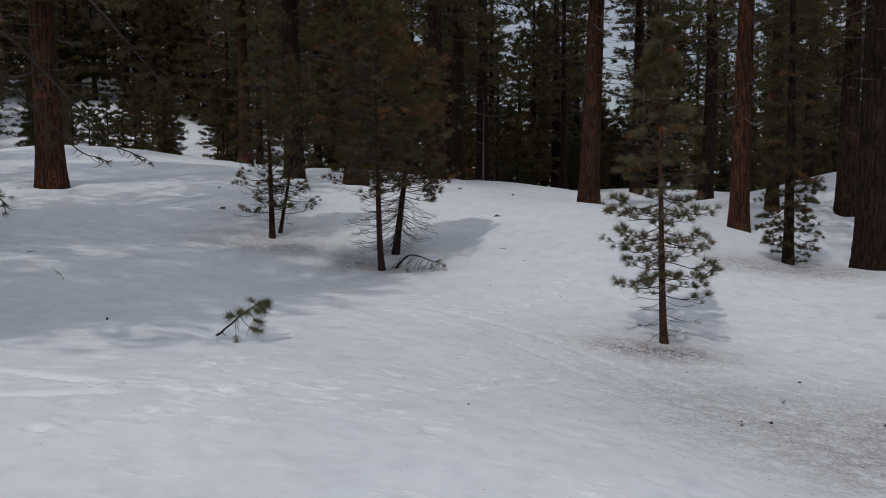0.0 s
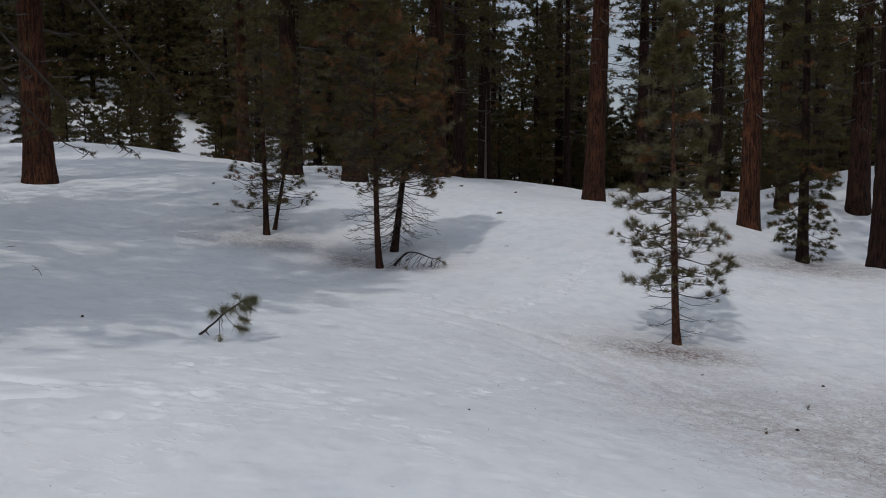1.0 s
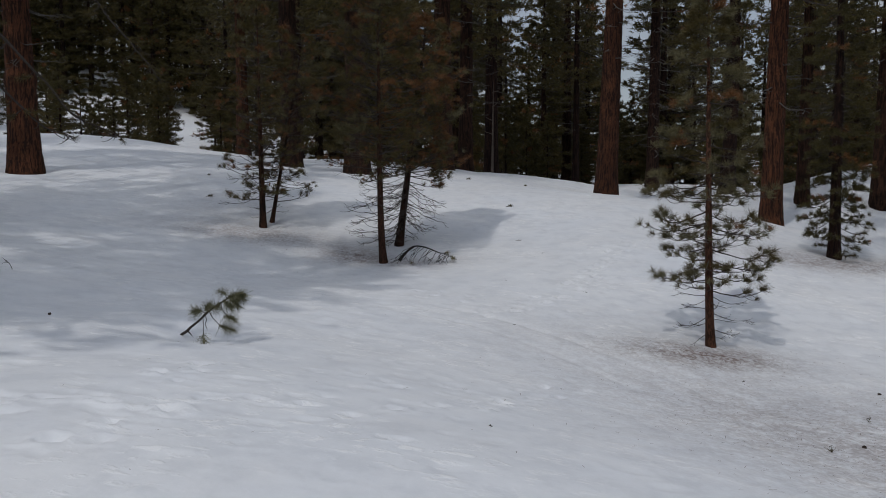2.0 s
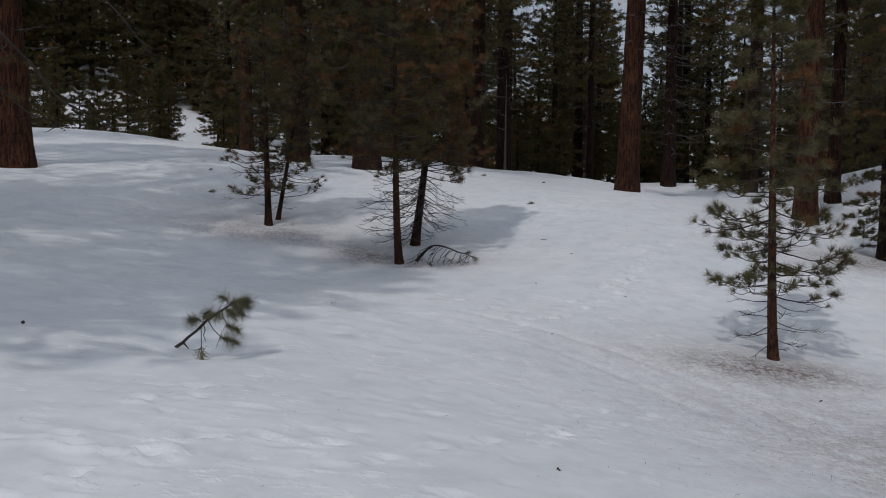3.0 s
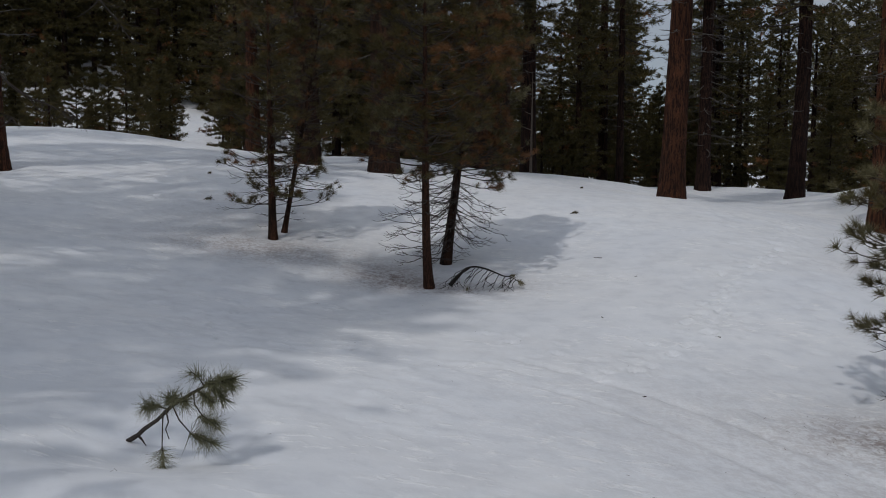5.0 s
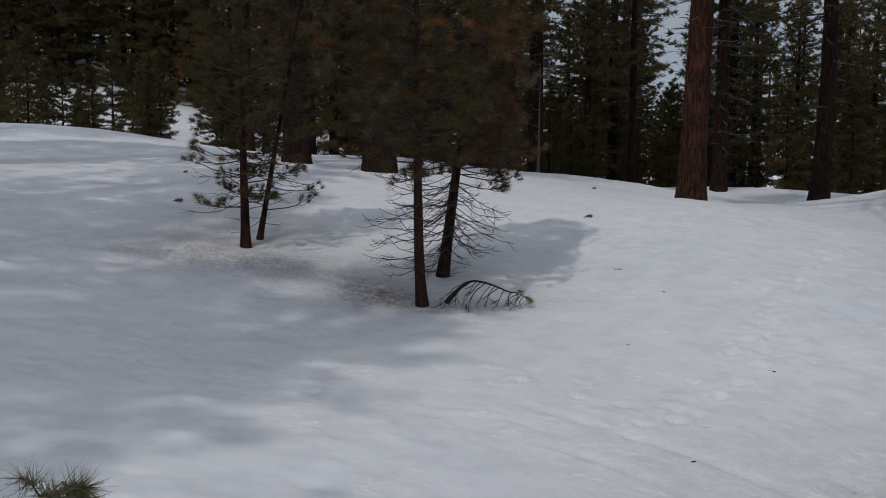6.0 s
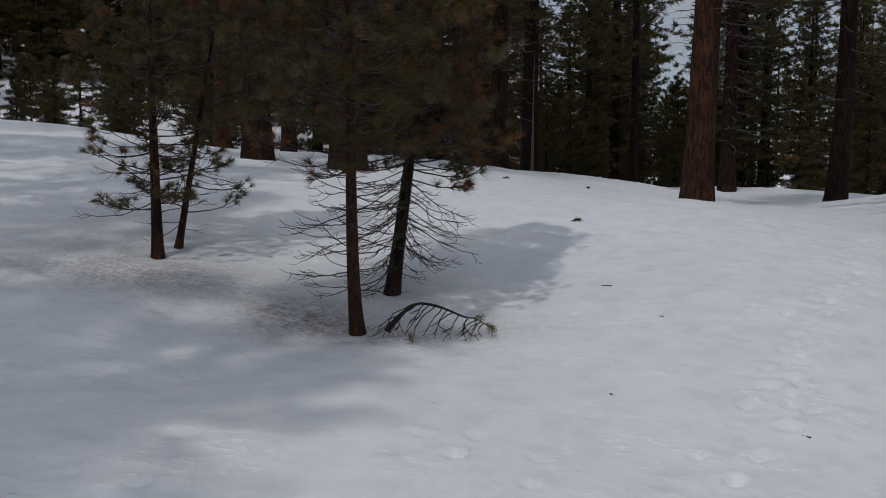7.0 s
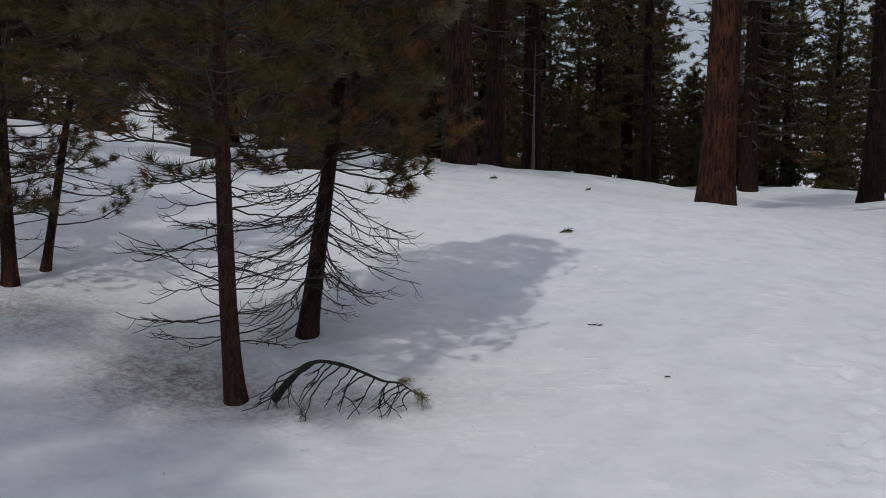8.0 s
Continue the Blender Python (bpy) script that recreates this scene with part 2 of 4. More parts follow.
def tufts(b, rng, at, axis, count, length, width, spread=1.0, slot=0, along=0.10):
    """Needle tufts: at every point a bottle brush of thin pointed blades round the shoot's direction."""
    at, axis = np.asarray(at, float).reshape(-1, 3), unit(np.asarray(axis, float).reshape(-1, 3))
    k = len(at) * count
    p, ax = np.repeat(at, count, 0), np.repeat(axis, count, 0)
    side = unit(np.cross(ax, rng.normal(size=(k, 3))))
    open_ = rng.uniform(0.15, 1.25, (k, 1)) * spread
    way = unit(ax * np.cos(open_) + side * np.sin(open_))
    p = p - ax * rng.uniform(0, along, (k, 1))
    ln = length * rng.uniform(0.7, 1.12, (k, 1))
    flat = unit(np.cross(way, rng.normal(size=(k, 3)))) * width * 0.5
    tip = p + way * ln
    tip[:, 2] -= ln[:, 0] * 0.10
    v = np.stack((p - flat, p + flat, tip), 1).reshape(-1, 3)
    b.add(v, np.arange(3 * k).reshape(-1, 3), slot)


def part(name, mesh, parent, label="", at=(0, 0, 0)):
    ob = new(name, mesh)
    ob.parent = parent
    ob.location = at
    if label:
        tagged(ob, label)
    return ob


def empty(name, at, turn=0.0):
    ob = new(name)
    ob.empty_display_size = 0.3
    ob.matrix_basis = pose(*at, 0, 0, turn)
    return ob


# ---- the ground ----
# broad swells of the slope on a coarse lattice, nine metres apart
SWELLS = ((1.13, -0.14, -0.37, -0.17, -2.61),
          (-0.41, 0.24, 0.35, -1.26, 0.39),
          (1.45, -1.21, 0.0, -1.67, 2.34),
          (-0.33, 1.12, -0.78, 2.81, -5.39),
          (1.18, -0.28, 0.93, -2.33, 3.95),
          (1.52, -0.83, 2.09, -0.57, -1.12),
          (-0.57, 1.22, -2.25, 0.94, 0.47))
# gentler hummocks of the near slope, four and a half metres apart
HUMMOCKS = ((-0.16, 0.1, 0.18, 0.1, 0.13),
        (-0.03, -0.11, -0.17, -0.14, 0.13),
        (0.15, -0.02, 0.05, -0.0, -0.07),
        (0.12, -0.15, -0.15, 0.46, -0.23),
        (-0.05, 0.17, -0.1, -0.0, 0.0))
TRACKS = (((-9.0, 9.9), (-5.08, 9.80), (-4.5, 9.66), (-4.05, 9.54), (-3.6, 9.50)), ((-9.0, 9.72), (-5.0, 9.63), (-4.5, 9.52), (-4.0, 9.42), (-3.65, 9.33)), ((-9.0, 8.1), (-4.42, 8.66), (-3.88, 8.84), (-3.4, 9.1)),
          ((-0.4, 18.2), (0.5, 17.5), (1.2, 17.0), (2.0, 16.2), (2.7, 15.3), (3.3, 14.2)), ((-1.0, 17.4), (0.0, 16.9), (0.8, 16.2), (1.6, 15.2), (2.3, 14.0)))


def swell(x, y):
    x, y = np.asarray(x, float), np.asarray(y, float)
    z = 1.23 + -0.01 * x + 0.022 * y
    for j, row in enumerate(SWELLS):
        for i, a in enumerate(row):
            z = z + a * np.exp(-((x + 18 - 9 * i) ** 2 + (y - 4 - 9 * j) ** 2) / 98.0)
    for j, row in enumerate(HUMMOCKS):
        for i, a in enumerate(row):
            z = z + a * np.exp(-((x + 9 - 4.5 * i) ** 2 + (y - 9 - 4.5 * j) ** 2) / 20.48)
    z = z + 15.0 * np.exp(-((x + 45) ** 2 + (y - 120) ** 2) / 1800.0)
    z = z + 1.15 * np.exp(-(x - 24) ** 2 / 40.0 - (y - 46) ** 2 / 50.0)
    z = z - 0.40 * np.exp(-(x + 0.4) ** 2 / 7.0 - (y - 46.5) ** 2 / 14.0) + 0.36 * np.exp(-(x - 6.8) ** 2 / 14.0 - (y - 46) ** 2 / 16.0)
    return z - 5.0 * np.exp(-((x - 25) ** 2 + (y - 110) ** 2) / 2450.0)


def waves(x, y, seed, size, count, squash=1.0):
    """Smooth random relief as a sum of sine waves, about one high."""
    rng = np.random.default_rng(seed)
    z = np.zeros_like(np.asarray(x, float))
    for _ in range(count):
        a, k, ph = rng.uniform(0, 2 * np.pi), 2 * np.pi / (size * rng.uniform(0.6, 1.7)), rng.uniform(0, 6.28)
        z = z + np.sin(k * (x * np.cos(a) + squash * y * np.sin(a)) + ph + 1.3 * np.sin(0.37 * k * (x * np.sin(a) - y * np.cos(a)) + 2 * ph))
    return z / math.sqrt(count)


def fbm(x, y, seed, size, octaves=3):
    """Lattice noise between about -1 and 1, with finer octaves on top."""
    total, amp = np.zeros_like(np.asarray(x, float)), 1.0
    table = np.random.default_rng(seed).uniform(-1, 1, (256, 256))
    for _ in range(octaves):
        u, v = x / size + 31.7, y / size + 17.3
        i, j = np.floor(u).astype(int), np.floor(v).astype(int)
        fu, fv = u - i, v - j
        fu, fv = fu * fu * (3 - 2 * fu), fv * fv * (3 - 2 * fv)
        a, b_ = table[i % 256, j % 256], table[(i + 1) % 256, j % 256]
        c, d = table[i % 256, (j + 1) % 256], table[(i + 1) % 256, (j + 1) % 256]
        total = total + amp * ((a * (1 - fu) + b_ * fu) * (1 - fv) + (c * (1 - fu) + d * fu) * fv)
        size, amp = size * 0.47, amp * 0.5
    return total


WELLS = []       # hollows melted round the trunks: x, y, reach, depth


def ground_z(x, y):
    x, y = np.asarray(x, float), np.asarray(y, float)
    z = swell(x, y) + 0.03 * fbm(x, y, 3, 3.0, 2)
    for wx, wy, wr, wd in WELLS:
        d2 = ((x - wx) ** 2 + (y - wy) ** 2) / (wr * wr)
        z = z - wd * np.exp(-d2) + 0.35 * wd * np.exp(-(np.sqrt(d2) - 2.0) ** 2 * 1.4)
    return z


def gz(x, y):
    return float(ground_z(np.array([x]), np.array([y]))[0])



def snow_ground():
    def lines(a, b, step, lo, hi, grow):
        mid = list(np.arange(a, b, step))
        s, p = step, mid[-1]
        while p < hi:
            s = min(s * grow, 14.0)
            p += s
            mid.append(p)
        s, p = step, mid[0]
        while p > lo:
            s = min(s * grow, 14.0)
            p -= s
            mid.insert(0, p)
        return np.array(mid)
    gx = lines(-8.5, 8.5, 0.055, -420, 420, 1.06)
    gy = lines(6.6, 28.5, 0.055, -220, 620, 1.04)
    gy = np.unique(np.round(np.concatenate((gy, np.arange(6.6, 13.5, 0.0275))), 4))
    x, y = np.meshgrid(gx, gy)
    z = ground_z(x, y)
    near = np.clip((60 - np.hypot(x, y - 20)) / 25, 0, 1)
    patch = np.clip(fbm(x, y, 12, 2.6, 3) * 1.6 + 0.15, 0, 1)
    z += near * (0.007 * fbm(x, y, 8, 0.8, 2) + 0.003 * fbm(x, y, 9, 0.24, 1) * (0.3 + patch) + 0.020 * patch * np.clip(fbm(x, y, 11, 0.26, 2) * 2.2 - 0.7, 0, 1))
    # rougher, pitted snow where needles have fallen
    rough = np.zeros_like(x)
    for dx, dy, rx, ry, s in DUST:
        rough += s * np.exp(-0.5 * (((x - dx) / rx) ** 2 + ((y - dy) / ry) ** 2))
    z += np.clip(rough, 0, 1) * 0.026 * fbm(x, y, 17, 0.19, 2)
    # old ski grooves
    for line in TRACKS:
        for (ax, ay), (bx, by) in zip(line, line[1:]):
            ux, uy = bx - ax, by - ay
            t = np.clip(((x - ax) * ux + (y - ay) * uy) / (ux * ux + uy * uy), 0, 1)
            d = np.hypot(x - ax - t * ux, y - ay - t * uy)
            z += (-0.060 if ay < 11 else -0.022) * np.exp(-(d / (0.05 if ay < 11 else 0.075)) ** 2) * np.clip(0.8 + 0.6 * fbm(x, y, 23, 0.5, 2), 0, 1.5)
    # melted footprints
    rng = np.random.default_rng(5)
    walks = (((11.4, 39.8), (7.5, 30.8), (5.4, 25.6), (3.65, 23.1), (2.6, 20.8), (1.7, 19.0)), ((10.4, 36.0), (9.0, 30.0), (7.2, 24.5)),
             ((-4.2, 7.4), (-3.76, 7.95), (-3.6, 8.33), (-3.42, 8.6)), ((-3.6, 7.8), (-3.25, 8.07), (-2.75, 8.48), (-2.68, 8.65), (-2.11, 9.91)), ((-3.45, 9.5), (-3.0, 9.35), (-2.6, 9.2)),
             ((-3.4, 9.6), (-2.55, 9.69), (-2.11, 9.91), (-1.79, 10.16), (-1.36, 10.06), (-0.64, 10.45), (0.0, 11.25), (0.65, 12.3), (1.56, 13.6)),
             ((-2.7, 10.5), (-2.71, 11.4), (-2.4, 11.7)), ((3.2, 22.0), (2.4, 20.3), (1.8, 19.4), (1.0, 18.0)), ((-0.6, 19.6), (0.3, 18.6), (1.2, 17.6)), ((-5.6, 19.6), (-4.9, 19.4), (-4.5, 19.5), (-4.3, 20.2)), ((-4.4, 19.0), (-3.75, 17.8), (-3.2, 17.5), (-2.1, 18.1)), ((-3.2, 20.9), (-2.4, 20.6), (-1.6, 20.9)), ((-9.5, 30.5), (-7.4, 31.4), (-4.8, 33.2)))
    for line in walks:
        k = 0
        for (ax, ay), (bx, by) in zip(line, line[1:]):
            ln = math.hypot(bx - ax, by - ay)
            for i in range(max(1, int(ln / 0.30))):
                k += 1
                px = ax + (bx - ax) * i * 0.30 / ln + rng.normal(0, 0.07) + (0.13 if k % 2 else -0.13) * (by - ay) / ln
                py = ay + (by - ay) * i * 0.30 / ln + rng.normal(0, 0.07) - (0.13 if k % 2 else -0.13) * (bx - ax) / ln
                ix = np.abs(gx - px) < 0.8
                iy = np.abs(gy - py) < 0.8
                sub = np.ix_(iy, ix)
                u = ((x[sub] - px) * (bx - ax) + (y[sub] - py) * (by - ay)) / ln
                v = ((x[sub] - px) * (by - ay) - (y[sub] - py) * (bx - ax)) / ln
                d = np.hypot(u / 0.105, v / 0.07) * (1 + 0.3 * fbm(x[sub], y[sub], 31, 0.12, 1))
                z[sub] += rng.uniform(0.7, 1.3) * (-0.042 * np.exp(-d ** 4) + 0.024 * np.exp(-((d - 1.4) / 0.38) ** 2)) * np.clip(0.7 + 0.7 * fbm(x[sub], y[sub], 29, 0.25, 1), 0, 1.4)
    # small melted pocks with a raised far lip, in clusters
    for _ in range(110):
        cx_, cy_ = rng.uniform(-10, 9), rng.uniform(6.5, 30)
        for _ in range(int(rng.integers(5, 16))):
            px, py, r = rng.normal(cx_, 0.8), rng.normal(cy_, 0.7), rng.uniform(0.05, 0.12)
            sub = np.ix_(np.abs(gy - py) < 0.4, np.abs(gx - px) < 0.4)
            if not x[sub].size:
                continue
            a, el = rng.uniform(0, 3.14), rng.uniform(1.0, 1.8)
            u = ((x[sub] - px) * math.cos(a) + (y[sub] - py) * math.sin(a)) / (r * el)
            v = (-(x[sub] - px) * math.sin(a) + (y[sub] - py) * math.cos(a)) / r
            d = np.hypot(u, v) * (1 + 0.25 * fbm(x[sub], y[sub], 37, 0.25, 1))
            z[sub] += rng.uniform(0.4, 1.1) * (-0.017 * np.exp(-d ** 4) + 0.006 * np.exp(-((d - 1.25) / 0.3) ** 2) * (0.5 + 0.5 * np.sign(v)))
    ny, nx = x.shape
    i, j = np.meshgrid(np.arange(ny - 1), np.arange(nx - 1), indexing="ij")
    b = Build()
    b.add(np.stack((x, y, z), -1), np.stack((i * nx + j, i * nx + j + 1, (i + 1) * nx + j + 1, (i + 1) * nx + j), -1).reshape(-1, 4))
    tagged(new("ground", b.mesh("ground", [SNOW], True)), "old crusted snow slope with needle dust and faint tracks", "ground", kind="structure")


# ---- trees ----
def bend(rng, start, az, length, e0, e1, n=7, wiggle=0.10, late=1.4):
    """A twig's line: it leaves at elevation e0 and ends at e1 (radians), in direction az."""
    t = np.linspace(0, 1, n)
    el = e0 + (e1 - e0) * t ** late
    a = az + wiggle * np.cumsum(rng.normal(size=n)) * 0.6
    step = np.stack((np.cos(el) * np.cos(a), np.cos(el) * np.sin(a), np.sin(el)), -1) * (length / (n - 1))
    return np.concatenate(([start], np.asarray(start) + np.cumsum(step[:-1], 0)))


def stem_mesh(height, r0, lean, rng, mat, fine=0.0, bow=(0, 0), flare=0.35, sides=16, kick=0.0, burl=0.0):
    """A tapered trunk, sunk into the snow; fine > 0: raised bark plates up to that height."""
    if fine:
        zs = np.concatenate((np.arange(-0.5, fine, 0.085), np.linspace(fine, height, 18)))
        sides = 84
    else:
        zs = np.concatenate(((-0.3, 0.0, 0.15, 0.4), np.linspace(0.8, height, 26)))
    t = np.clip(zs / height, 0, 1)
    rad = r0 * (1 - 0.93 * t ** 1.15) * (1 + flare * np.exp(-np.clip(zs, 0, None) / (2.2 * r0 + 0.05)))
    cx = lean[0] * zs + bow[0] * np.sin(np.pi * np.clip(zs / 12.0, 0, 1)) + kick * (np.exp(-np.clip(zs, 0, None) / 0.55) - 1)
    cy = lean[1] * zs + bow[1] * np.sin(np.pi * np.clip(zs / 12.0, 0, 1))
    if burl:
        rad = rad * (1 + 0.13 * np.exp(-((zs - burl) / 0.22) ** 2) + 0.08 * np.exp(-((zs - burl + 0.5) / 0.15) ** 2))
    a = np.arange(sides) * 2 * np.pi / sides
    d = 0.05 * waves(np.cos(a)[None, :] * 1.0 + 0 * zs[:, None], np.sin(a)[None, :] + zs[:, None] * 0.12, int(rng.integers(999)), 1.6, 6) * r0
    if fine:
        # plates: cells on the unrolled bark, long and upright
        nc, nr = max(9, int(2 * np.pi * r0 / 0.11)), int(fine / 0.6) + 3
        ca = (np.arange(nc)[None, :] + rng.uniform(-0.38, 0.38, (nr, nc)) + 0.5 * (np.arange(nr)[:, None] % 2)) * 2 * np.pi / nc
        cz = (np.arange(nr)[:, None] + rng.uniform(-0.45, 0.45, (nr, nc))) * 0.6 - 0.8
        ca, cz, lift = ca.ravel(), cz.ravel(), rng.uniform(0.4, 1.0, nr * nc)
        rows = np.where(zs <= fine)[0]
        for q in rows:
            pick = np.abs(cz - zs[q]) < 1.3
            da = (a[:, None] - ca[pick][None, :] + np.pi) % (2 * np.pi) - np.pi
            w = (0.05 * np.sin(9 * a + 7 * zs[q]) + 0.06 * np.sin(4 * a - 3.1 * zs[q]))[:, None]
            dist = np.hypot((da + w) * r0 / 0.11, (zs[q] - cz[pick])[None, :] / 0.6)
            near = np.partition(dist, 1, axis=1)
            gap = near[:, 1] - near[:, 0]
            d[q] += 0.032 * (np.clip(gap / 0.35, 0, 1) ** 0.7 - 0.7) * lift[pick][np.argmin(dist, 1)] + 0.005 * rng.normal(size=sides)
    ring = np.stack((cx[:, None] + (rad[:, None] + d) * np.cos(a), cy[:, None] + (rad[:, None] + d) * np.sin(a), zs[:, None] + 0 * a), -1)
    n = len(zs)
    i, j = np.meshgrid(np.arange(n - 1), np.arange(sides), indexing="ij")
    k = (j + 1) % sides
    b = Build()
    b.add(ring.reshape(-1, 3), np.stack((i * sides + j, i * sides + k, (i + 1) * sides + k, (i + 1) * sides + j), -1).reshape(-1, 4))
    b.add(np.concatenate((ring[-1], [[cx[-1], cy[-1], height + 0.1]])), [(q, (q + 1) % sides, sides) for q in range(sides)])
    return b.mesh("trunk", [mat], True)


def limb_line(rng, start, az, length, e0, e1, late=2.6, n=10, kink=0.10):
    """A gnarled branch: it leaves at elevation e0, sags, and turns up to e1 towards its tip."""
    t = np.linspace(0, 1, n)
    el = e0 + (e1 - e0) * t ** late + kink * rng.normal(size=n)
    a = az + kink * 0.8 * np.cumsum(rng.normal(size=n))
    step = np.stack((np.cos(el) * np.cos(a), np.cos(el) * np.sin(a), np.sin(el)), -1) * (length / (n - 1))
    return np.concatenate(([start], np.asarray(start) + np.cumsum(step[:-1], 0)))


def live_branch(rng, wood, leaf, start, az, length, e0, e1, thick, forks, needles, long_, wide, slot_of, share=1.0):
    """A green branch: bare inside, with round fans of needles on its upturned shoots."""
    line = limb_line(rng, start, az, length, e0, e1, 2.4, 10, 0.07)
    tube(wood, line, np.linspace(thick, thick * 0.36, 10), 5)
    ends, ways = [line[-1]], [line[-1] - line[-2]]
    for q in range(forks):
        f = rng.uniform(0.35, 0.97)
        i = min(int(f * 9), 8)
        p = line[i] + (line[i + 1] - line[i]) * (f * 9 - i)
        s = az + (1 if q % 2 else -1) * rng.uniform(0.35, 1.05)
        sub = limb_line(rng, p, s, length * rng.uniform(0.16, 0.36) * (1.3 - 0.6 * f) + 0.05, e0 * 0.6 + rng.normal(0, 0.2), e1 + rng.normal(0.1, 0.25), 1.5, 6, 0.10)
        tube(wood, sub, np.linspace(thick * 0.48, thick * 0.26, 6), 4)
        ends.append(sub[-1])
        ways.append(sub[-1] - sub[-2])
        if rng.random() < 0.45:
            fork = limb_line(rng, sub[3], s + rng.choice((-0.8, 0.8)), length * 0.12 + 0.04, 0.2, e1, 1.3, 4, 0.12)
            tube(wood, fork, np.linspace(thick * 0.32, thick * 0.22, 4), 3)
            ends.append(fork[-1])
            ways.append(fork[-1] - fork[-2])
    own = slot_of(rng)
    for p, w in zip(ends, ways):
        if rng.random() < share:
            slot = own if rng.random() < 0.8 else slot_of(rng)
            size = rng.uniform(0.72, 1.12)
            tufts(leaf, rng, [p], [unit(w) + (0, 0, 0.25)], int(needles * size), long_ * size, wide, 1.12, slot, 0.05)


def dead_branch(rng, wood, start, az, length, e0, e1, thick, forks):
    """A bare branch with crooked, upturned side twigs."""
    line = limb_line(rng, start, az, length, e0, e1, 2.6, 11, 0.10)
    tube(wood, line, np.linspace(thick, thick * 0.34, 11), 5)
    for q in range(forks):
        f = rng.uniform(0.30, 0.95)
        i = min(int(f * 10), 9)
        p = line[i] + (line[i + 1] - line[i]) * (f * 10 - i)
        s = az + (1 if q % 2 else -1) * rng.uniform(0.3, 1.0)
        sub = limb_line(rng, p, s, length * rng.uniform(0.18, 0.48) * (1.3 - 0.7 * f), e0 * 0.8 + rng.normal(-0.05, 0.22), e1 + rng.normal(0, 0.35), 2.0, 7, 0.14)
        tube(wood, sub, np.linspace(thick * 0.52, thick * 0.26, 7), 4)
        if rng.random() < 0.35:
            fork = limb_line(rng, sub[3], s + rng.choice((-0.7, 0.7)), length * 0.14, e0, e1, 1.5, 5, 0.16)
            tube(wood, fork, np.linspace(thick * 0.34, thick * 0.22, 5), 3)


def young_pine(label, at, height, r0, lean, reach, dead_to, live_from, share, seed, browned=0.1, bright=0.3, needles=50, step=0.25, low=0.45, droop=0.0, sag=0.0, dead_droop=0.12, dead_step=0.16, dead_many=4, dead_forks=(3, 6), dead_reach=0.8, long_=0.14, wide=0.006, full=0.62, forks=(4, 8), whorl=(4, 7), narrow=1.0, bark=None, green=None, kick=0.0, extra=()):
    """A young pine seen close by: trunk, and every branch a part that carries its own needles."""
    rng = np.random.default_rng(seed)
    tree = empty("young_pine_tree", (at[0], at[1], gz(*at)))
    tagged(tree, label, "tree", group="young pines on the slope")
    part("trunk", stem_mesh(height, r0, lean, rng, bark or BARK_YOUNG, flare=0.34, sides=24, kick=kick), tree)

    def slot_of(g):
        q = g.random()
        return 2 if q < browned else (1 if q < browned + bright else 0)

    def grow(hh, az, ln, live, e0, e1, many, tip_share=1.0):
        wood, leaf = Build(), Build()
        root = (lean[0] * hh + kick * (math.exp(-hh / 0.55) - 1), lean[1] * hh, hh)
        if live:
            live_branch(rng, wood, leaf, root, az, ln, e0, e1, 0.005 + 0.0075 * ln, many, needles, long_, wide, slot_of, tip_share)
        else:
            dead_branch(rng, wood, root, az, ln, e0, e1, 0.0042 + 0.0046 * ln, many)
        br = part("branch", wood.mesh("branch", [TWIG], True), tree)
        if leaf.v:
            part("needles", leaf.mesh("needles", [green or NEEDLE, NEEDLE_BRIGHT, NEEDLE_BROWN]), br)

    h = low
    while h < height - 0.12:
        f = h / height
        below = h < dead_to
        alive = 0.0 if h < live_from else min(1.0, (h - live_from) / max(dead_to - live_from, 0.01))
        turn = rng.uniform(0, 6.28)
        many = (2 if h < 0.6 else dead_many) if below else int(rng.integers(*whorl))
        for q in range(many):
            az = turn + q * 6.283 / many + rng.normal(0, 0.3)
            hh = h + rng.normal(0, 0.05)
            if below and rng.random() >= max(alive, share if h > live_from else 0.0):
                ln = reach * dead_reach * rng.uniform(0.55, 1.15) * (0.55 + 0.45 * min(1, h / 1.1))
                grow(hh, az, ln, False, rng.normal(-dead_droop - 0.22 * max(0.0, 1.0 - h), 0.20), rng.normal(0.75 - 0.5 * dead_droop, 0.35), int(rng.integers(*dead_forks)))
            else:
                ln = reach * rng.uniform(0.62, 1.12) * (min(1.0, 1.5 * (1 - f) ** full + 0.05, narrow + (1 - narrow) * max(h - live_from, 0) / 1.3) if not below else 0.9)
                grow(hh, az, ln, True, -0.12 + 0.5 * f + rng.normal(0, 0.14) - droop - sag, rng.normal(0.95, 0.2) - droop, int(rng.integers(*forks)), 0.85 if below else 1.0)
        h += (dead_step if below and h > 0.6 else step) * rng.uniform(0.8, 1.25)
    for hh, az, ln in extra:
        grow(hh, az, ln, True, -0.25, 0.45, 7)
    leaf = Build()
    tufts(leaf, rng, [(lean[0] * height - kick, lean[1] * height, height)], [(0, 0, 1)], needles, 0.14, 0.004, slot=1)
    part("leader_needles", leaf.mesh("leader_needles", [NEEDLE, NEEDLE_BRIGHT, NEEDLE_BROWN]), tree)
    return tree


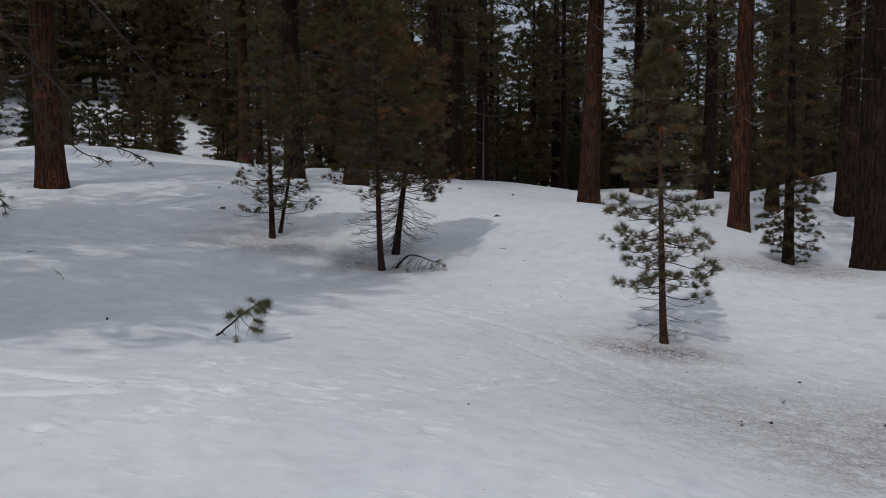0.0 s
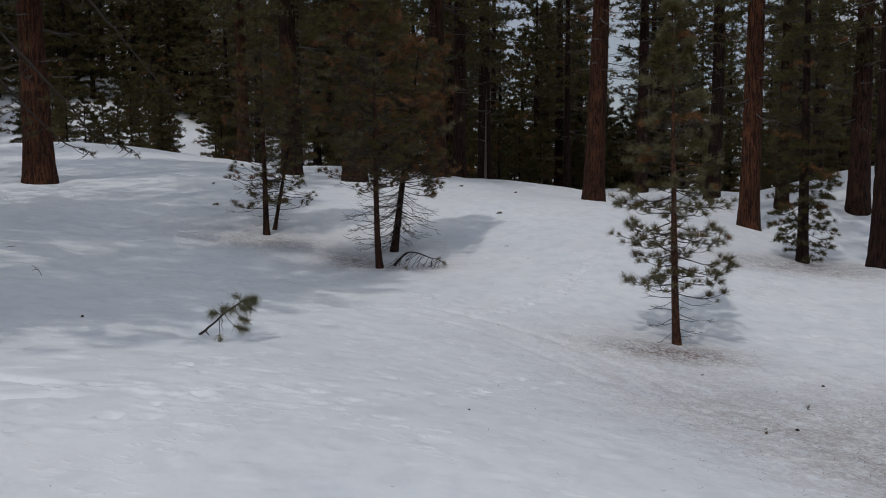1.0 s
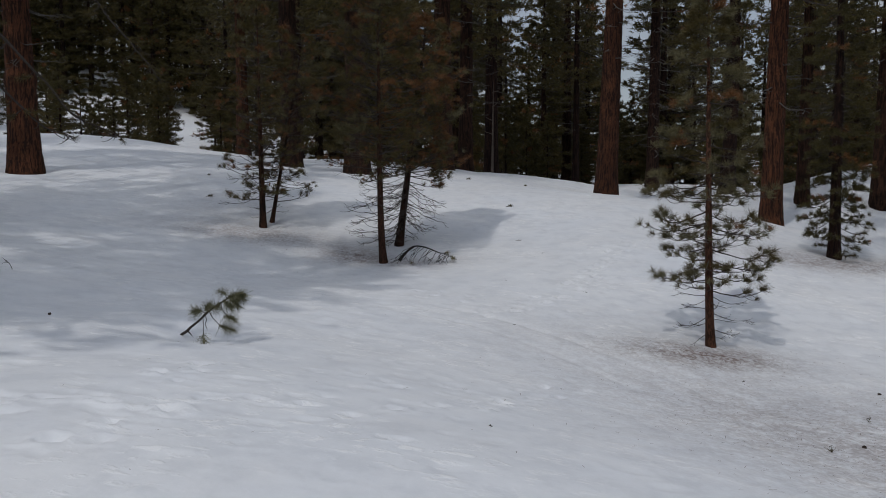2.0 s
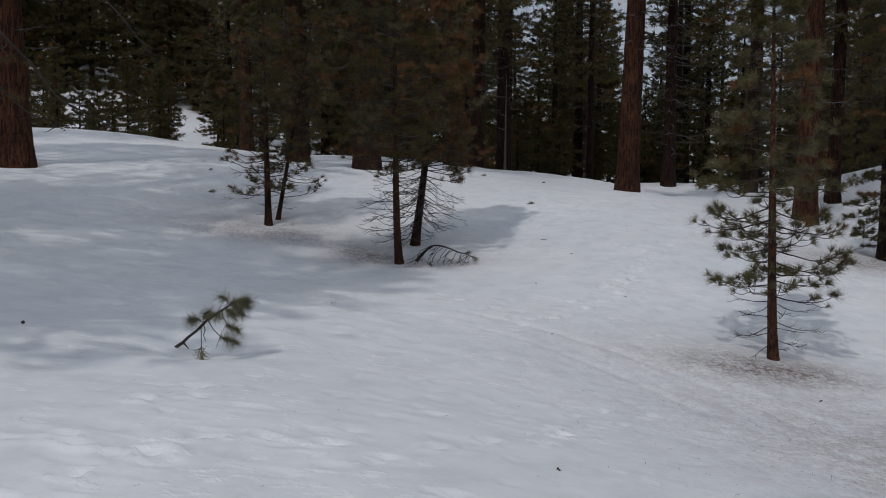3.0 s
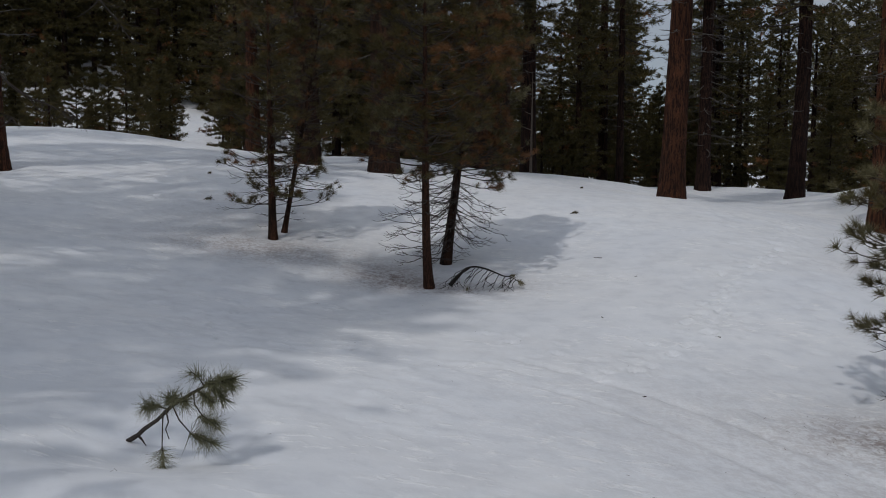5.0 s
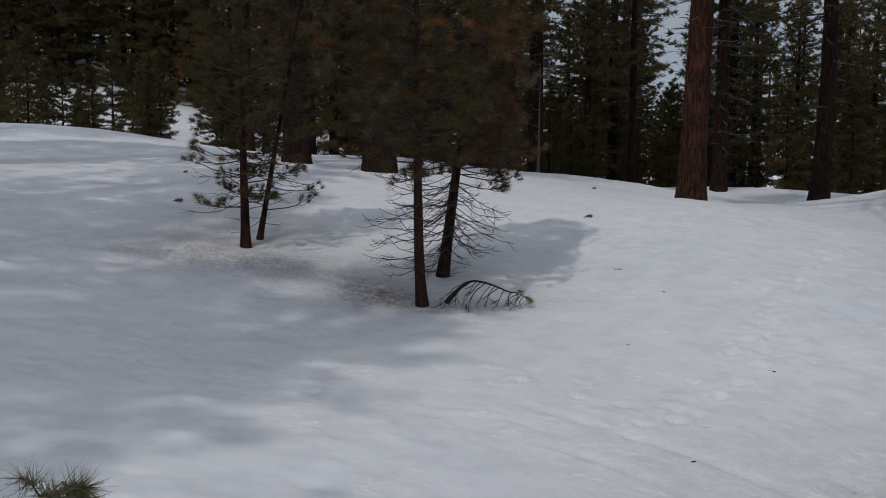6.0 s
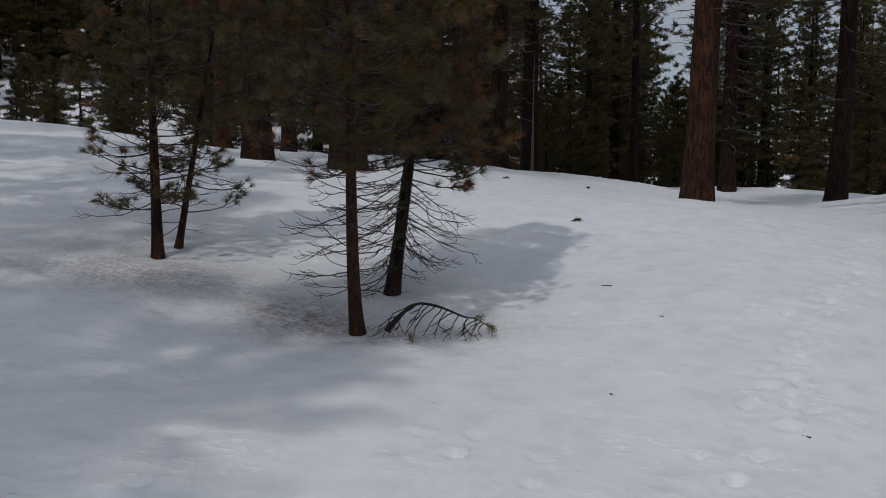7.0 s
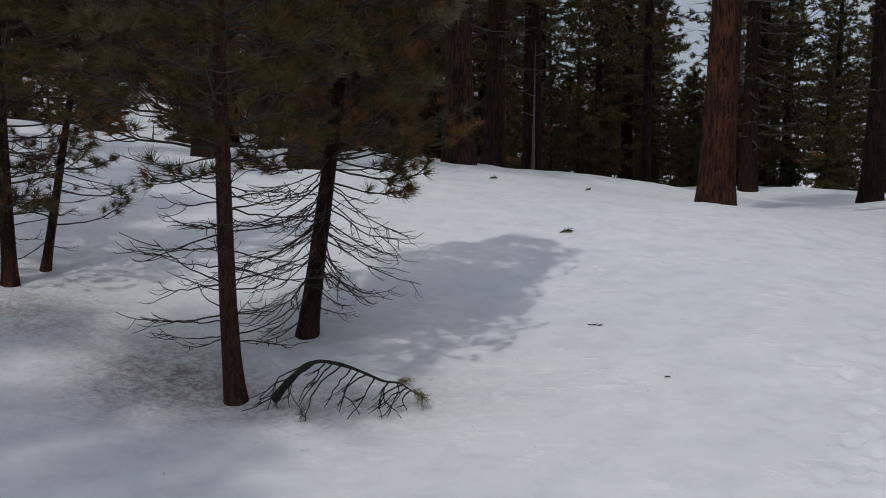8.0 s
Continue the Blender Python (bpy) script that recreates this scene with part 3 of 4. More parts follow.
def forest_crown(height, base, reach, seed, per_whorl, step, shoots, needles, long_, wide, dead_low=0.0, coarse=99.0, dead_many=3, dead_reach=0.36):
    """Branches and needles of a forest pine, as two meshes. base: height of the lowest green branch."""
    rng = np.random.default_rng(seed)
    wood, leaf = Build(), Build()
    h = dead_low if dead_low else base
    while h < height - 0.2:
        f = (h - base) / (height - base)
        green = h >= base
        prof = reach * (min(1.0, 0.62 + 1.6 * max(f, 0)) * (1 - max(f, 0)) ** 0.62 + 0.05) if green else reach * dead_reach
        many = per_whorl if green else dead_many
        turn = rng.uniform(0, 6.28)
        for q in range(many):
            az = turn + q * 6.283 / many + rng.normal(0, 0.3)
            ln = prof * rng.uniform(0.38, 1.30)
            if green and rng.random() < (0.2 if coarse < 6 else 0.10):
                continue
            e0 = (-0.30 + 0.75 * max(f, 0)) + rng.normal(0, 0.15)
            e1 = e0 + rng.uniform(0.2, 0.65)
            line = bend(rng, (0, 0, h + rng.normal(0, 0.15)), az, ln, e0, e1, 6, 0.07 if green else 0.24)
            keep = [0, 2, 3, 5] if h < coarse else [0, 5]
            tube(wood, line[keep], np.linspace(0.012 + 0.011 * ln, 0.008, len(keep)), 3, 0 if green else 1, cap=False)
            if not green:
                for _ in range(5):
                    i = int(rng.integers(2, 6))
                    sub = bend(rng, line[i], az + rng.choice((-0.9, 0.9)), ln * 0.3, e0, e1 + 0.3, 4, 0.2)
                    tube(wood, sub, np.linspace(0.011, 0.005, 4), 3, 1, cap=False)
                continue
            big = 1.7 if h > coarse else 1.0
            k = max(3, int(shoots / big ** 1.5 * (0.45 + 0.55 * ln / reach)))
            u = rng.uniform(0.22, 1.0, k) ** 0.75
            idx = np.minimum((u * 5).astype(int), 4)
            p = line[idx] + (line[idx + 1] - line[idx]) * (u * 5 - idx)[:, None]
            side = rng.normal(0, 1, k) * 0.22 * ln * (1.15 - u * 0.6)
            sx = np.stack((-np.sin(az) * side, np.cos(az) * side, np.abs(side) * rng.uniform(-0.25, 0.30, k)), -1)
            ax = np.stack((np.cos(az) + 0 * u, np.sin(az) + 0 * u, 0.45 + 0 * u), -1) + 1.8 * sx / max(ln, 0.3) + rng.normal(0, 0.25, (k, 3))
            slot = 2 if rng.random() < 0.035 else (1 if rng.random() < 0.2 else 0)
            tufts(leaf, rng, p + sx, ax, needles, long_ * big ** 0.6, wide * big, 1.1, slot, along=0.16)
        h += step * rng.uniform(0.75, 1.3)
    return wood.mesh("branchwork", [TWIG, TWIG_PALE], True), leaf.mesh("crown", [NEEDLE_FAR, NEEDLE, NEEDLE_BROWN])


# crowns that the old trees share: they begin high up, with dead limbs below
OLD_CROWNS = [forest_crown(27, b, 3.9, 40 + i, 5, 0.62, 30 if i == 3 else 24, 10, 0.32, 0.045, dead_low=d, coarse=c, dead_many=m, dead_reach=q)
              for i, (b, d, c, m, q) in enumerate(((7.5, 4.2, 13.0, 3, 0.36), (6.0, 3.4, 13.0, 3, 0.36), (9.0, 5.5, 13.0, 3, 0.36), (5.5, 4.0, 5.6, 3, 0.36), (10.5, 2.6, 13.0, 5, 0.52)))]


def old_pine(label, at, r, lean, bark, crown=0, seed=0, fine=9.0, bow=(0, 0), height=28.0, burl=0.0):
    rng = np.random.default_rng(900 + seed)
    tree = empty("pine_tree", (at[0], at[1], gz(*at)))
    tagged(tree, label, "tree", group="old pines of the forest")
    part("trunk", stem_mesh(height, r, lean, rng, bark, fine, bow, sides=24, burl=burl), tree)
    spin = rng.uniform(0, 6.28)
    shear = Matrix(((1, 0, lean[0], 0), (0, 1, lean[1], 0), (0, 0, 1, 0), (0, 0, 0, 1)))
    for name, me in zip(("branchwork", "crown"), OLD_CROWNS[crown]):
        ob = tagged(part(name, me, tree), kind="stuff")
        ob.matrix_local = shear @ Matrix.Rotation(spin, 4, "Z")
    return tree


RED = "tall pine with red-brown plated bark in snow"
DARK = "tall pine with dark furrowed bark in snow"
OLD = (   # x, y, radius, lean, bark, crown, fine bark height, bow, label
    (-12.95, 29.4, 0.43, (-0.012, 0), 2, 1, 9, (0, 0), "thick old pine with deeply furrowed red-brown bark"),
    (-12.0, 53.7, 0.36, (-0.004, 0), 2, 0, 10, (0, 0), RED),
    (-6.26, 36.9, 0.37, (-0.01, 0), 0, 1, 9, (0, 0), "thick old pine with dark plated bark behind young pines"),
    (-8.7, 53.0, 0.26, (0, 0), 1, 1, 0, (0, 0), DARK),
    (-3.6, 35.75, 0.42, (-0.012, 0), 0, 1, 9, (0, 0), "thick old pine with broad flared red-brown base"),
    (-0.5, 41.8, 0.40, (-0.002, 0), 0, 0, 9, (0, 0), "thick old pine with scaly red-brown bark on the crest"),
    (0.55, 47.0, 0.36, (0.008, 0), 0, 1, 9, (0, 0), RED),
    (2.0, 51.0, 0.36, (0.0, 0), 1, 1, 0, (0, 0), DARK),
    (3.4, 70.0, 0.24, (0.004, 0), 1, 0, 0, (0, 0), DARK),
    (8.4, 69.6, 0.36, (0, 0), 1, 1, 0, (0, 0), DARK),
    (7.1, 55.0, 0.20, (0, 0), 1, 1, 0, (0, 0), "slender dark pine trunk among denser young trees"),
    (6.05, 38.35, 0.40, (0.028, 0), 2, 2, 10, (0, 0), "thick old pine with orange-brown plated bark on the crest"),
    (11.95, 56.7, 0.36, (0.004, 0), 1, 4, 10, (0, 0), DARK),
    (15.2, 66.0, 0.31, (0.0, 0), 1, 4, 0, (0, 0), DARK),
    (13.8, 48.1, 0.37, (0.010, 0), 1, 0, 9, (0.12, 0), "dark crooked old pine standing in a snow hollow"),
    (10.65, 32.7, 0.33, (0.008, 0), 2, 0, 9, (0, 0), "straight old pine with reddish flaking bark"),
    (14.0, 38.7, 0.26, (0.006, 0), 0, 1, 9, (0, 0), RED),
    (19.2, 48.0, 0.30, (0.01, 0), 1, 1, 0, (0, 0), DARK),
    (16.7, 37.6, 0.38, (0.004, 0), 0, 1, 9, (0, 0), RED),
    (12.1, 25.6, 0.42, (0.004, 0), 1, 2, 9, (0, 0), "thick old pine with dark vertical bark furrows"),
    (-13.2, 20.0, 0.40, (0.0, 0), 0, 1, 0, (0, 0), "old pine with long hanging limbs beside the slope"),
    # left pines out of view, sited by their shade; (-13.6, 6.6) added to deepen it
    (-10.0, 8.6, 0.38, (0, 0), 0, 3, 0, (0, 0), DARK),
    (-12.9, 2.2, 0.38, (0, 0), 0, 3, 0, (0, 0), DARK),
    (-14.0, 13.0, 0.33, (0, 0), 0, 3, 0, (0, 0), DARK),
    (-13.6, 6.6, 0.38, (0, 0), 0, 3, 0, (0, 0), DARK),
    (-18.5, 10.0, 0.38, (0, 0), 0, 3, 0, (0, 0), DARK),
    (9.3, 10.2, 0.30, (0, 0), 0, 3, 0, (0, 0), DARK),
    (14.5, 14.0, 0.36, (0, 0), 0, 3, 0, (0, 0), DARK),
    (18.0, 23.0, 0.36, (0, 0), 0, 3, 0, (0, 0), DARK),
    (-19.5, 24.5, 0.36, (0, 0), 0, 3, 0, (0, 0), DARK),
    (-21.0, 34.0, 0.36, (0, 0), 0, 1, 0, (0, 0), DARK),
    (23.0, 33.0, 0.36, (0, 0), 0, 1, 0, (0, 0), DARK),
)
for o in OLD:
    WELLS.append((o[0], o[1], *{(6.05, 38.35): (0.5, 0.04), (13.8, 48.1): (0.5, 0.05)}.get(o[:2], (0.55, 0.12))))
YOUNG = ((4.19, 17.09), (-1.69, 23.03), (-1.43, 24.75), (-4.98, 25.45), (-4.87, 26.05), (9.64, 25.25))
WELLS.append((-3.38, 13.65, 0.60, 0.13))
for q in YOUNG:
    WELLS.append((q[0], q[1], 0.32, 0.03))
snow_ground()

for i, o in enumerate(OLD):
    old_pine(o[8], o[:2], o[2], o[3], (BARK_BROWN, BARK_DARK, BARK_OLD)[o[4]], o[5], i, o[6], o[7], burl=2.8 if i == 0 else 0.0)

young_pine("young pine with bare lower twigs on open snow", YOUNG[0], 6.2, 0.068, (-0.028, 0.0), 1.08, 1.05, 0.80, 0.0, 21, browned=0.03, bright=0.55, needles=84, step=0.17, low=0.18, dead_many=3, dead_step=0.14, dead_forks=(3, 7), dead_reach=0.78, long_=0.175, wide=0.0048, sag=0.22, full=0.9, forks=(3, 7), whorl=(3, 6), narrow=0.68, dead_droop=0.28, kick=0.03)
young_pine("young pine with reddish trunk and dead lower twigs", YOUNG[1], 7.0, 0.083, (-0.004, 0.0), 1.32, 2.2, 1.95, 0.05, 22, browned=0.24, bright=0.15, step=0.17, full=0.5, needles=72, long_=0.165, wide=0.0052, low=0.6, dead_step=0.15, dead_reach=0.74, dead_droop=0.02, forks=(6, 11), kick=0.06)
young_pine("leaning young pine with dead lower twigs", YOUNG[2], 5.7, 0.098, (0.125, 0.10), 1.32, 1.9, 1.6, 0.05, 23, browned=0.5, bright=0.12, step=0.17, full=0.5, needles=72, long_=0.165, wide=0.0052, low=0.35, dead_step=0.11, dead_many=5, dead_forks=(4, 8), dead_reach=0.86, dead_droop=0.56, forks=(6, 11), extra=((1.75, -0.1, 1.05), (1.85, 0.45, 0.95), (1.6, 0.2, 0.9)), bark=BARK_BROWN)
young_pine("young pine with sparse tufts on low branches", YOUNG[3], 5.6, 0.080, (-0.008, 0.0), 1.15, 2.0, 0.55, 0.62, 24, browned=0.14, bright=0.2, step=0.20, full=0.55, needles=84, long_=0.155, wide=0.0046, low=0.5, dead_step=0.15, dead_reach=0.95, dead_droop=0.10, forks=(2, 6), bark=BARK_BROWN)
young_pine("thin leaning young pine beside a straighter one", YOUNG[4], 4.9, 0.052, (0.19, 0.0), 1.0, 1.9, 0.45, 0.60, 25, browned=0.14, bright=0.2, step=0.20, full=0.55, needles=84, long_=0.155, wide=0.0046, low=0.4, dead_step=0.15, dead_reach=0.95, dead_droop=0.22, forks=(2, 6), bark=BARK_BROWN)
# darker forest needles stand in here for shade from tall crowns overhead
young_pine("dark pine with low drooping green branches", YOUNG[5], 11.0, 0.150, (-0.012, 0.0), 0.82, 0.75, 0.3, 0.9, 26, browned=0.05, bright=0.0, step=0.21, low=0.42, droop=0.48, dead_droop=0.5, dead_many=5, needles=58, long_=0.15, wide=0.0065, full=0.4, whorl=(5, 8), forks=(5, 9), bark=BARK_DARK, green=NEEDLE_FAR)


# ---- forest behind and round about ----
def forest_pine(label, height, r, base, reach, seed, group="dense pines behind the crest", **kw):
    tree = empty("pine_tree", (0, 0, 0))
    tagged(tree, label, "tree", group=group)
    part("trunk", stem_mesh(height, r, (0, 0), np.random.default_rng(seed), BARK_DARK, 0, sides=12), tree)
    wood, leaf = forest_crown(height, base, reach, seed, **kw)
    tagged(part("branchwork", wood, tree), kind="stuff")
    tagged(part("crown", leaf, tree), kind="stuff")
    return tree


NEAR = [forest_pine("dense olive green forest pine just behind the crest", hgt, 0.17 + 0.006 * hgt, b, rc, 50 + i, per_whorl=6, step=0.46, shoots=22, needles=12, long_=0.26, wide=0.032, coarse=9.5)
        for i, (hgt, b, rc) in enumerate(((14, 1.4, 2.9), (16, 2.0, 3.1)))]
MID = [forest_pine("dense dark green forest pine behind the crest", hgt, 0.17 + 0.006 * hgt, b, rc, 60 + i, per_whorl=6, step=0.46, shoots=18, needles=12, long_=0.27, wide=0.046, coarse=8.0)
       for i, (hgt, b, rc) in enumerate(((15, 0.9, 3.1), (12, 0.7, 2.8), (17, 1.6, 3.2), (13.5, 1.2, 2.9)))]
SMALL = [forest_pine("small young pine with snow showing between branches", hgt, 0.06, 0.4, rc, 80 + i, group="small pines on the far slope", per_whorl=6, step=0.25, shoots=15, needles=10, long_=0.20, wide=0.030)
         for i, (hgt, rc) in enumerate(((4.4, 1.1), (3.4, 0.95), (5.4, 1.25)))]
FAR = [forest_pine("distant dark forest pine", hgt, 0.25, b, rc, 90 + i, group="distant pines", per_whorl=4, step=0.8, shoots=17, needles=11, long_=0.38, wide=0.075)
       for i, (hgt, b, rc) in enumerate(((20, 1.2, 3.2), (23, 1.8, 3.4)))]

placed = [(o[0], o[1]) for o in OLD]
frng = np.random.default_rng(77)


def free(x, y, gap):
    return all((x - a) ** 2 + (y - b_) ** 2 > gap * gap for a, b_ in placed)


USED = set()


def plant(kinds, x, y, low=0.85, high=1.15):
    kind = kinds[int(frng.integers(len(kinds)))]
    s, turn = frng.uniform(low, high), frng.uniform(0, 360)
    placed.append((x, y))
    m = pose(x, y, gz(x, y) - 0.05, 0, 0, turn)
    if kind.name not in USED:
        USED.add(kind.name)
        ob = kind
        ob.matrix_basis = m
    else:
        ob = copy_thing(kind, m)
    ob.scale = (s, s, s)


def thin(x, y):
    """How readily a tree stands here: openings to the sky and to the far snow stay clear, and the crest itself is bare."""
    az = x / y
    if x > 2 and y < 61 or -2.5 < x <= 2 and y < 53:
        return 0.0
    if 0.180 - 1.3 / y < az < 0.208 + 1.3 / y:
        return 0.0
    if y > 50 and 0.205 - 1.2 / (y - 15.6) < (x - 0.5) / (y - 15.6) < 0.230 + 1.2 / (y - 15.6):
        return 0.0
    if -0.40 < az < -0.22 and y > 92:
        return 0.4
    if y < 56 and -0.262 < az < -0.19:
        return 0.0
    if 0.055 < az < 0.095:
        return 0.55
    if az > 0.24 and y > 92:
        return 0.72
    if -0.302 < az < -0.258 and y < 100 or -0.52 < az < -0.25 and y < 80:
        return 0.0
    return 1.0


n_mid = 0
for _ in range(6000):
    y = frng.uniform(45, 92)
    x = frng.uniform(-0.62, 0.60) * (y + 6)
    if n_mid < 92 and free(x, y, 2.6) and frng.random() < thin(x, y) * (0.55 if x < -12 and y < 62 else 1.0):
        plant(NEAR if y < 56 else MID, x, y)
        n_mid += 1
# a closed row of trees on the far hillside, over the small pines
for k in range(20):
    y = 81 + 22 * ((k * 7) % 20) / 19
    x = y * (-0.50 + 0.235 * (k + 0.5) / 20)
    if not -0.300 < x / y < -0.275:
        plant(MID, x, y, 0.85, 1.25)
n_far = 0
for _ in range(6000):
    y = frng.uniform(92, 165)
    x = frng.uniform(-0.7, 0.7) * y
    if n_far < 74 and free(x, y, 4.0) and frng.random() < thin(x, y):
        plant(FAR, x, y)
        n_far += 1
# sides and back, clear of the sun's way on to the slope
for _ in range(3000):
    a, d = frng.uniform(0, 6.283), frng.uniform(34, 75)
    x, y = d * math.cos(a), 15 + d * math.sin(a)
    if abs(x) < 0.66 * (y + 8) or len(placed) > 228:
        continue
    if free(x, y, 7.0):
        plant(FAR + MID[2:3], x, y)
# small pines on the far slope beyond the crest
for x, y in ((-19.5, 47), (-21.5, 50), (-17.6, 49), (-20.3, 54), (-18.3, 53), (-23.5, 52), (-25.5, 56), (-16.4, 52.5), (-22.6, 57), (-27.5, 60), (-26.5, 50), (-29, 54), (-31, 60), (-28, 66), (-23, 68), (-25.5, 74), (-30.5, 72), (-34, 66), (-18.8, 60), (-24, 62), (-20.9, 64), (-15.4, 60.5), (-14.5, 58.5), (-14.9, 63.5), (-17.2, 56.5), (-16.7, 53.5),
             (2.2, 58), (5.4, 61), (8.6, 63), (10.2, 60.5), (13.6, 63), (16.5, 60), (18.2, 64), (20.5, 61), (23.2, 63), (15.0, 70), (12.0, 72), (18.0, 74), (21.5, 70),
             (9.5, 68), (6.5, 72), (26, 66), (24.5, 72), (0.5, 62), (-2.5, 60), (14.2, 76), (28.5, 70), (17.2, 67), (11.2, 66)):
    plant(SMALL, x, y, 0.8, 1.2)
for x, y in ((14.2, 64.0), (21.2, 100.0), (-29.0, 104.0), (-27.2, 99.0), (-31.5, 109.0), (-28.2, 101.5), (-22.2, 83.0), (-23.6, 84.5), (-21.3, 82.0), (-24.6, 86.0), (-25.6, 84.0)):
    plant(MID, x, y, 1.0, 1.3)
# low growth under the opening to the sky
for k in range(26):
    y = 62 + 2.3 * k
    plant(SMALL, y * (0.172 + 0.058 * ((k * 7) % 11) / 10), y, 1.0, 1.45)
for k in range(9):
    y = 56 + 4.0 * k
    plant(SMALL, y * (0.055 + 0.045 * ((k * 4) % 9) / 8), y, 0.9, 1.3)



# ---- a pale dead snag on the crest ----
def snag():
    rng = np.random.default_rng(29)
    top = empty("dead_snag", (1.95, 48.5, gz(1.95, 48.5)))
    tagged(top, "thin pale broken dead trunk on the crest", "dead tree")
    part("trunk", stem_mesh(4.6, 0.065, (0.01, 0), rng, DRY, flare=0.15, sides=12), top)
    for q in range(4):
        w = Build()
        tube(w, bend(rng, (0, 0, 2.0 + 0.7 * q), rng.uniform(0, 6.28), 0.5, 0.3, 0.6, 5, 0.2), np.linspace(0.018, 0.006, 5), 5)
        part("branch_stub", w.mesh("branch_stub", [DRY], True), top)


DRY = twig_material("dry_pale_wood", (0.08, 0.06, 0.047), (0.18, 0.14, 0.11))
snag()

# ---- small things on the snow ----
TWIG_WET = twig_material("wet_blackish_twig", (0.010, 0.008, 0.007), (0.032, 0.025, 0.021))

def fallen_sprig():
    """A broken pine twig stuck in the snow, with green tufts."""
    rng = np.random.default_rng(31)
    x0, y0 = -3.22, 13.42
    top = empty("pine_sprig", (x0, y0, gz(x0, y0) - 0.015))
    tagged(top, "green pine sprig sticking slanted out of snow", "branch")

    def line(*pts):
        p = np.array([(q[0], q[2] if len(q) > 2 else 0.0, q[1]) for q in pts])
        t = np.linspace(0, len(p) - 1, 5 * (len(p) - 1) + 1)
        return np.stack([np.interp(t, np.arange(len(p)), p[:, k]) for k in range(3)], -1)
    stem = line((-0.48, 0.01, 0.53), (-0.432, 0.044, 0.50), (-0.37, 0.084, 0.46), (-0.322, 0.115, 0.44), (-0.253, 0.18, 0.38), (-0.113, 0.283, 0.27), (0.042, 0.425, 0.15), (0.194, 0.528, 0.08), (0.306, 0.594, 0.06), (0.422, 0.635, 0.05), (0.52, 0.659, 0.05))
    b = Build()
    tube(b, stem, np.interp(np.linspace(0, 1, len(stem)), (0, 0.5, 1), (0.020, 0.016, 0.006)) * (1 + 0.06 * rng.normal(size=len(stem))), 8)
    tube(b, line((-0.322, 0.115, 0.44), (-0.278, 0.094, 0.40), (-0.233, 0.06, 0.36)), np.linspace(0.012, 0.004, 11), 6)
    part("stem", b.mesh("stem", [TWIG], True), top)
    shoots = ((line((0.005, 0.396, 0.17), (-0.063, 0.431, 0.12), (-0.14, 0.438, 0.09)), 1, 170), (line((0.042, 0.425, 0.15), (0.051, 0.491, 0.10), (0.10, 0.53, 0.06)), 2, 110),
              (line((0.108, 0.466, 0.11), (0.165, 0.504, 0.02), (0.212, 0.508, -0.04)), 1, 110), (line((0.306, 0.594, 0.06), (0.266, 0.672, 0.05), (0.215, 0.70, 0.05)), 1, 60),
              (line((0.306, 0.594, 0.06), (0.395, 0.640, -0.02), (0.45, 0.655, -0.06)), 2, 100), (line((0.422, 0.635, 0.05), (0.46, 0.609, 0.1), (0.49, 0.566, 0.12)), 2, 110),
              (line((0.258, 0.561, 0.07), (0.335, 0.532, 0.0), (0.40, 0.507, -0.05)), 2, 100), (line((0.369, 0.612, 0.05), (0.405, 0.549, 0.06), (0.44, 0.491, 0.08)), 2, 110),
              (line((0.224, 0.535, 0.08), (0.244, 0.471, 0.03), (0.303, 0.403, 0.0), (0.37, 0.366, -0.03), (0.43, 0.350, -0.05)), 2, 100), (line((0.49, 0.65, 0.05), (0.51, 0.655, 0.05), (0.52, 0.655, 0.05)), 1, 110),
              (line((0.053, 0.42, 0.14), (0.12, 0.348, 0.06), (0.217, 0.273, 0.0), (0.315, 0.24, -0.04), (0.41, 0.215, -0.06)), 2, 120),
              (line((-0.044, 0.333, 0.2), (-0.015, 0.275, 0.1), (0.006, 0.159, 0.02), (0.027, 0.035, -0.02)), 1, 80), (line((-0.009, 0.362, 0.18), (0.023, 0.316, 0.12), (0.007, 0.267, 0.1), (0.044, 0.209, 0.06)), 0, 0))
    for ln, runs, count in shoots:
        w = Build()
        tube(w, ln, np.linspace(0.006, 0.0035, len(ln)), 5)
        br = part("twig", w.mesh("twig", [TWIG], True), top)
        if runs:
            leaf = Build()
            at = [ln[-1]] + ([ln[-4], ln[-7]] if runs > 1 else [ln[-3]])
            ax = [ln[-1] - ln[-3]] * len(at)
            tufts(leaf, rng, at, ax, count, 0.145, 0.0040, 1.45, 0, 0.09)
            part("needles", leaf.mesh("needles", [NEEDLE_FRESH]), br)


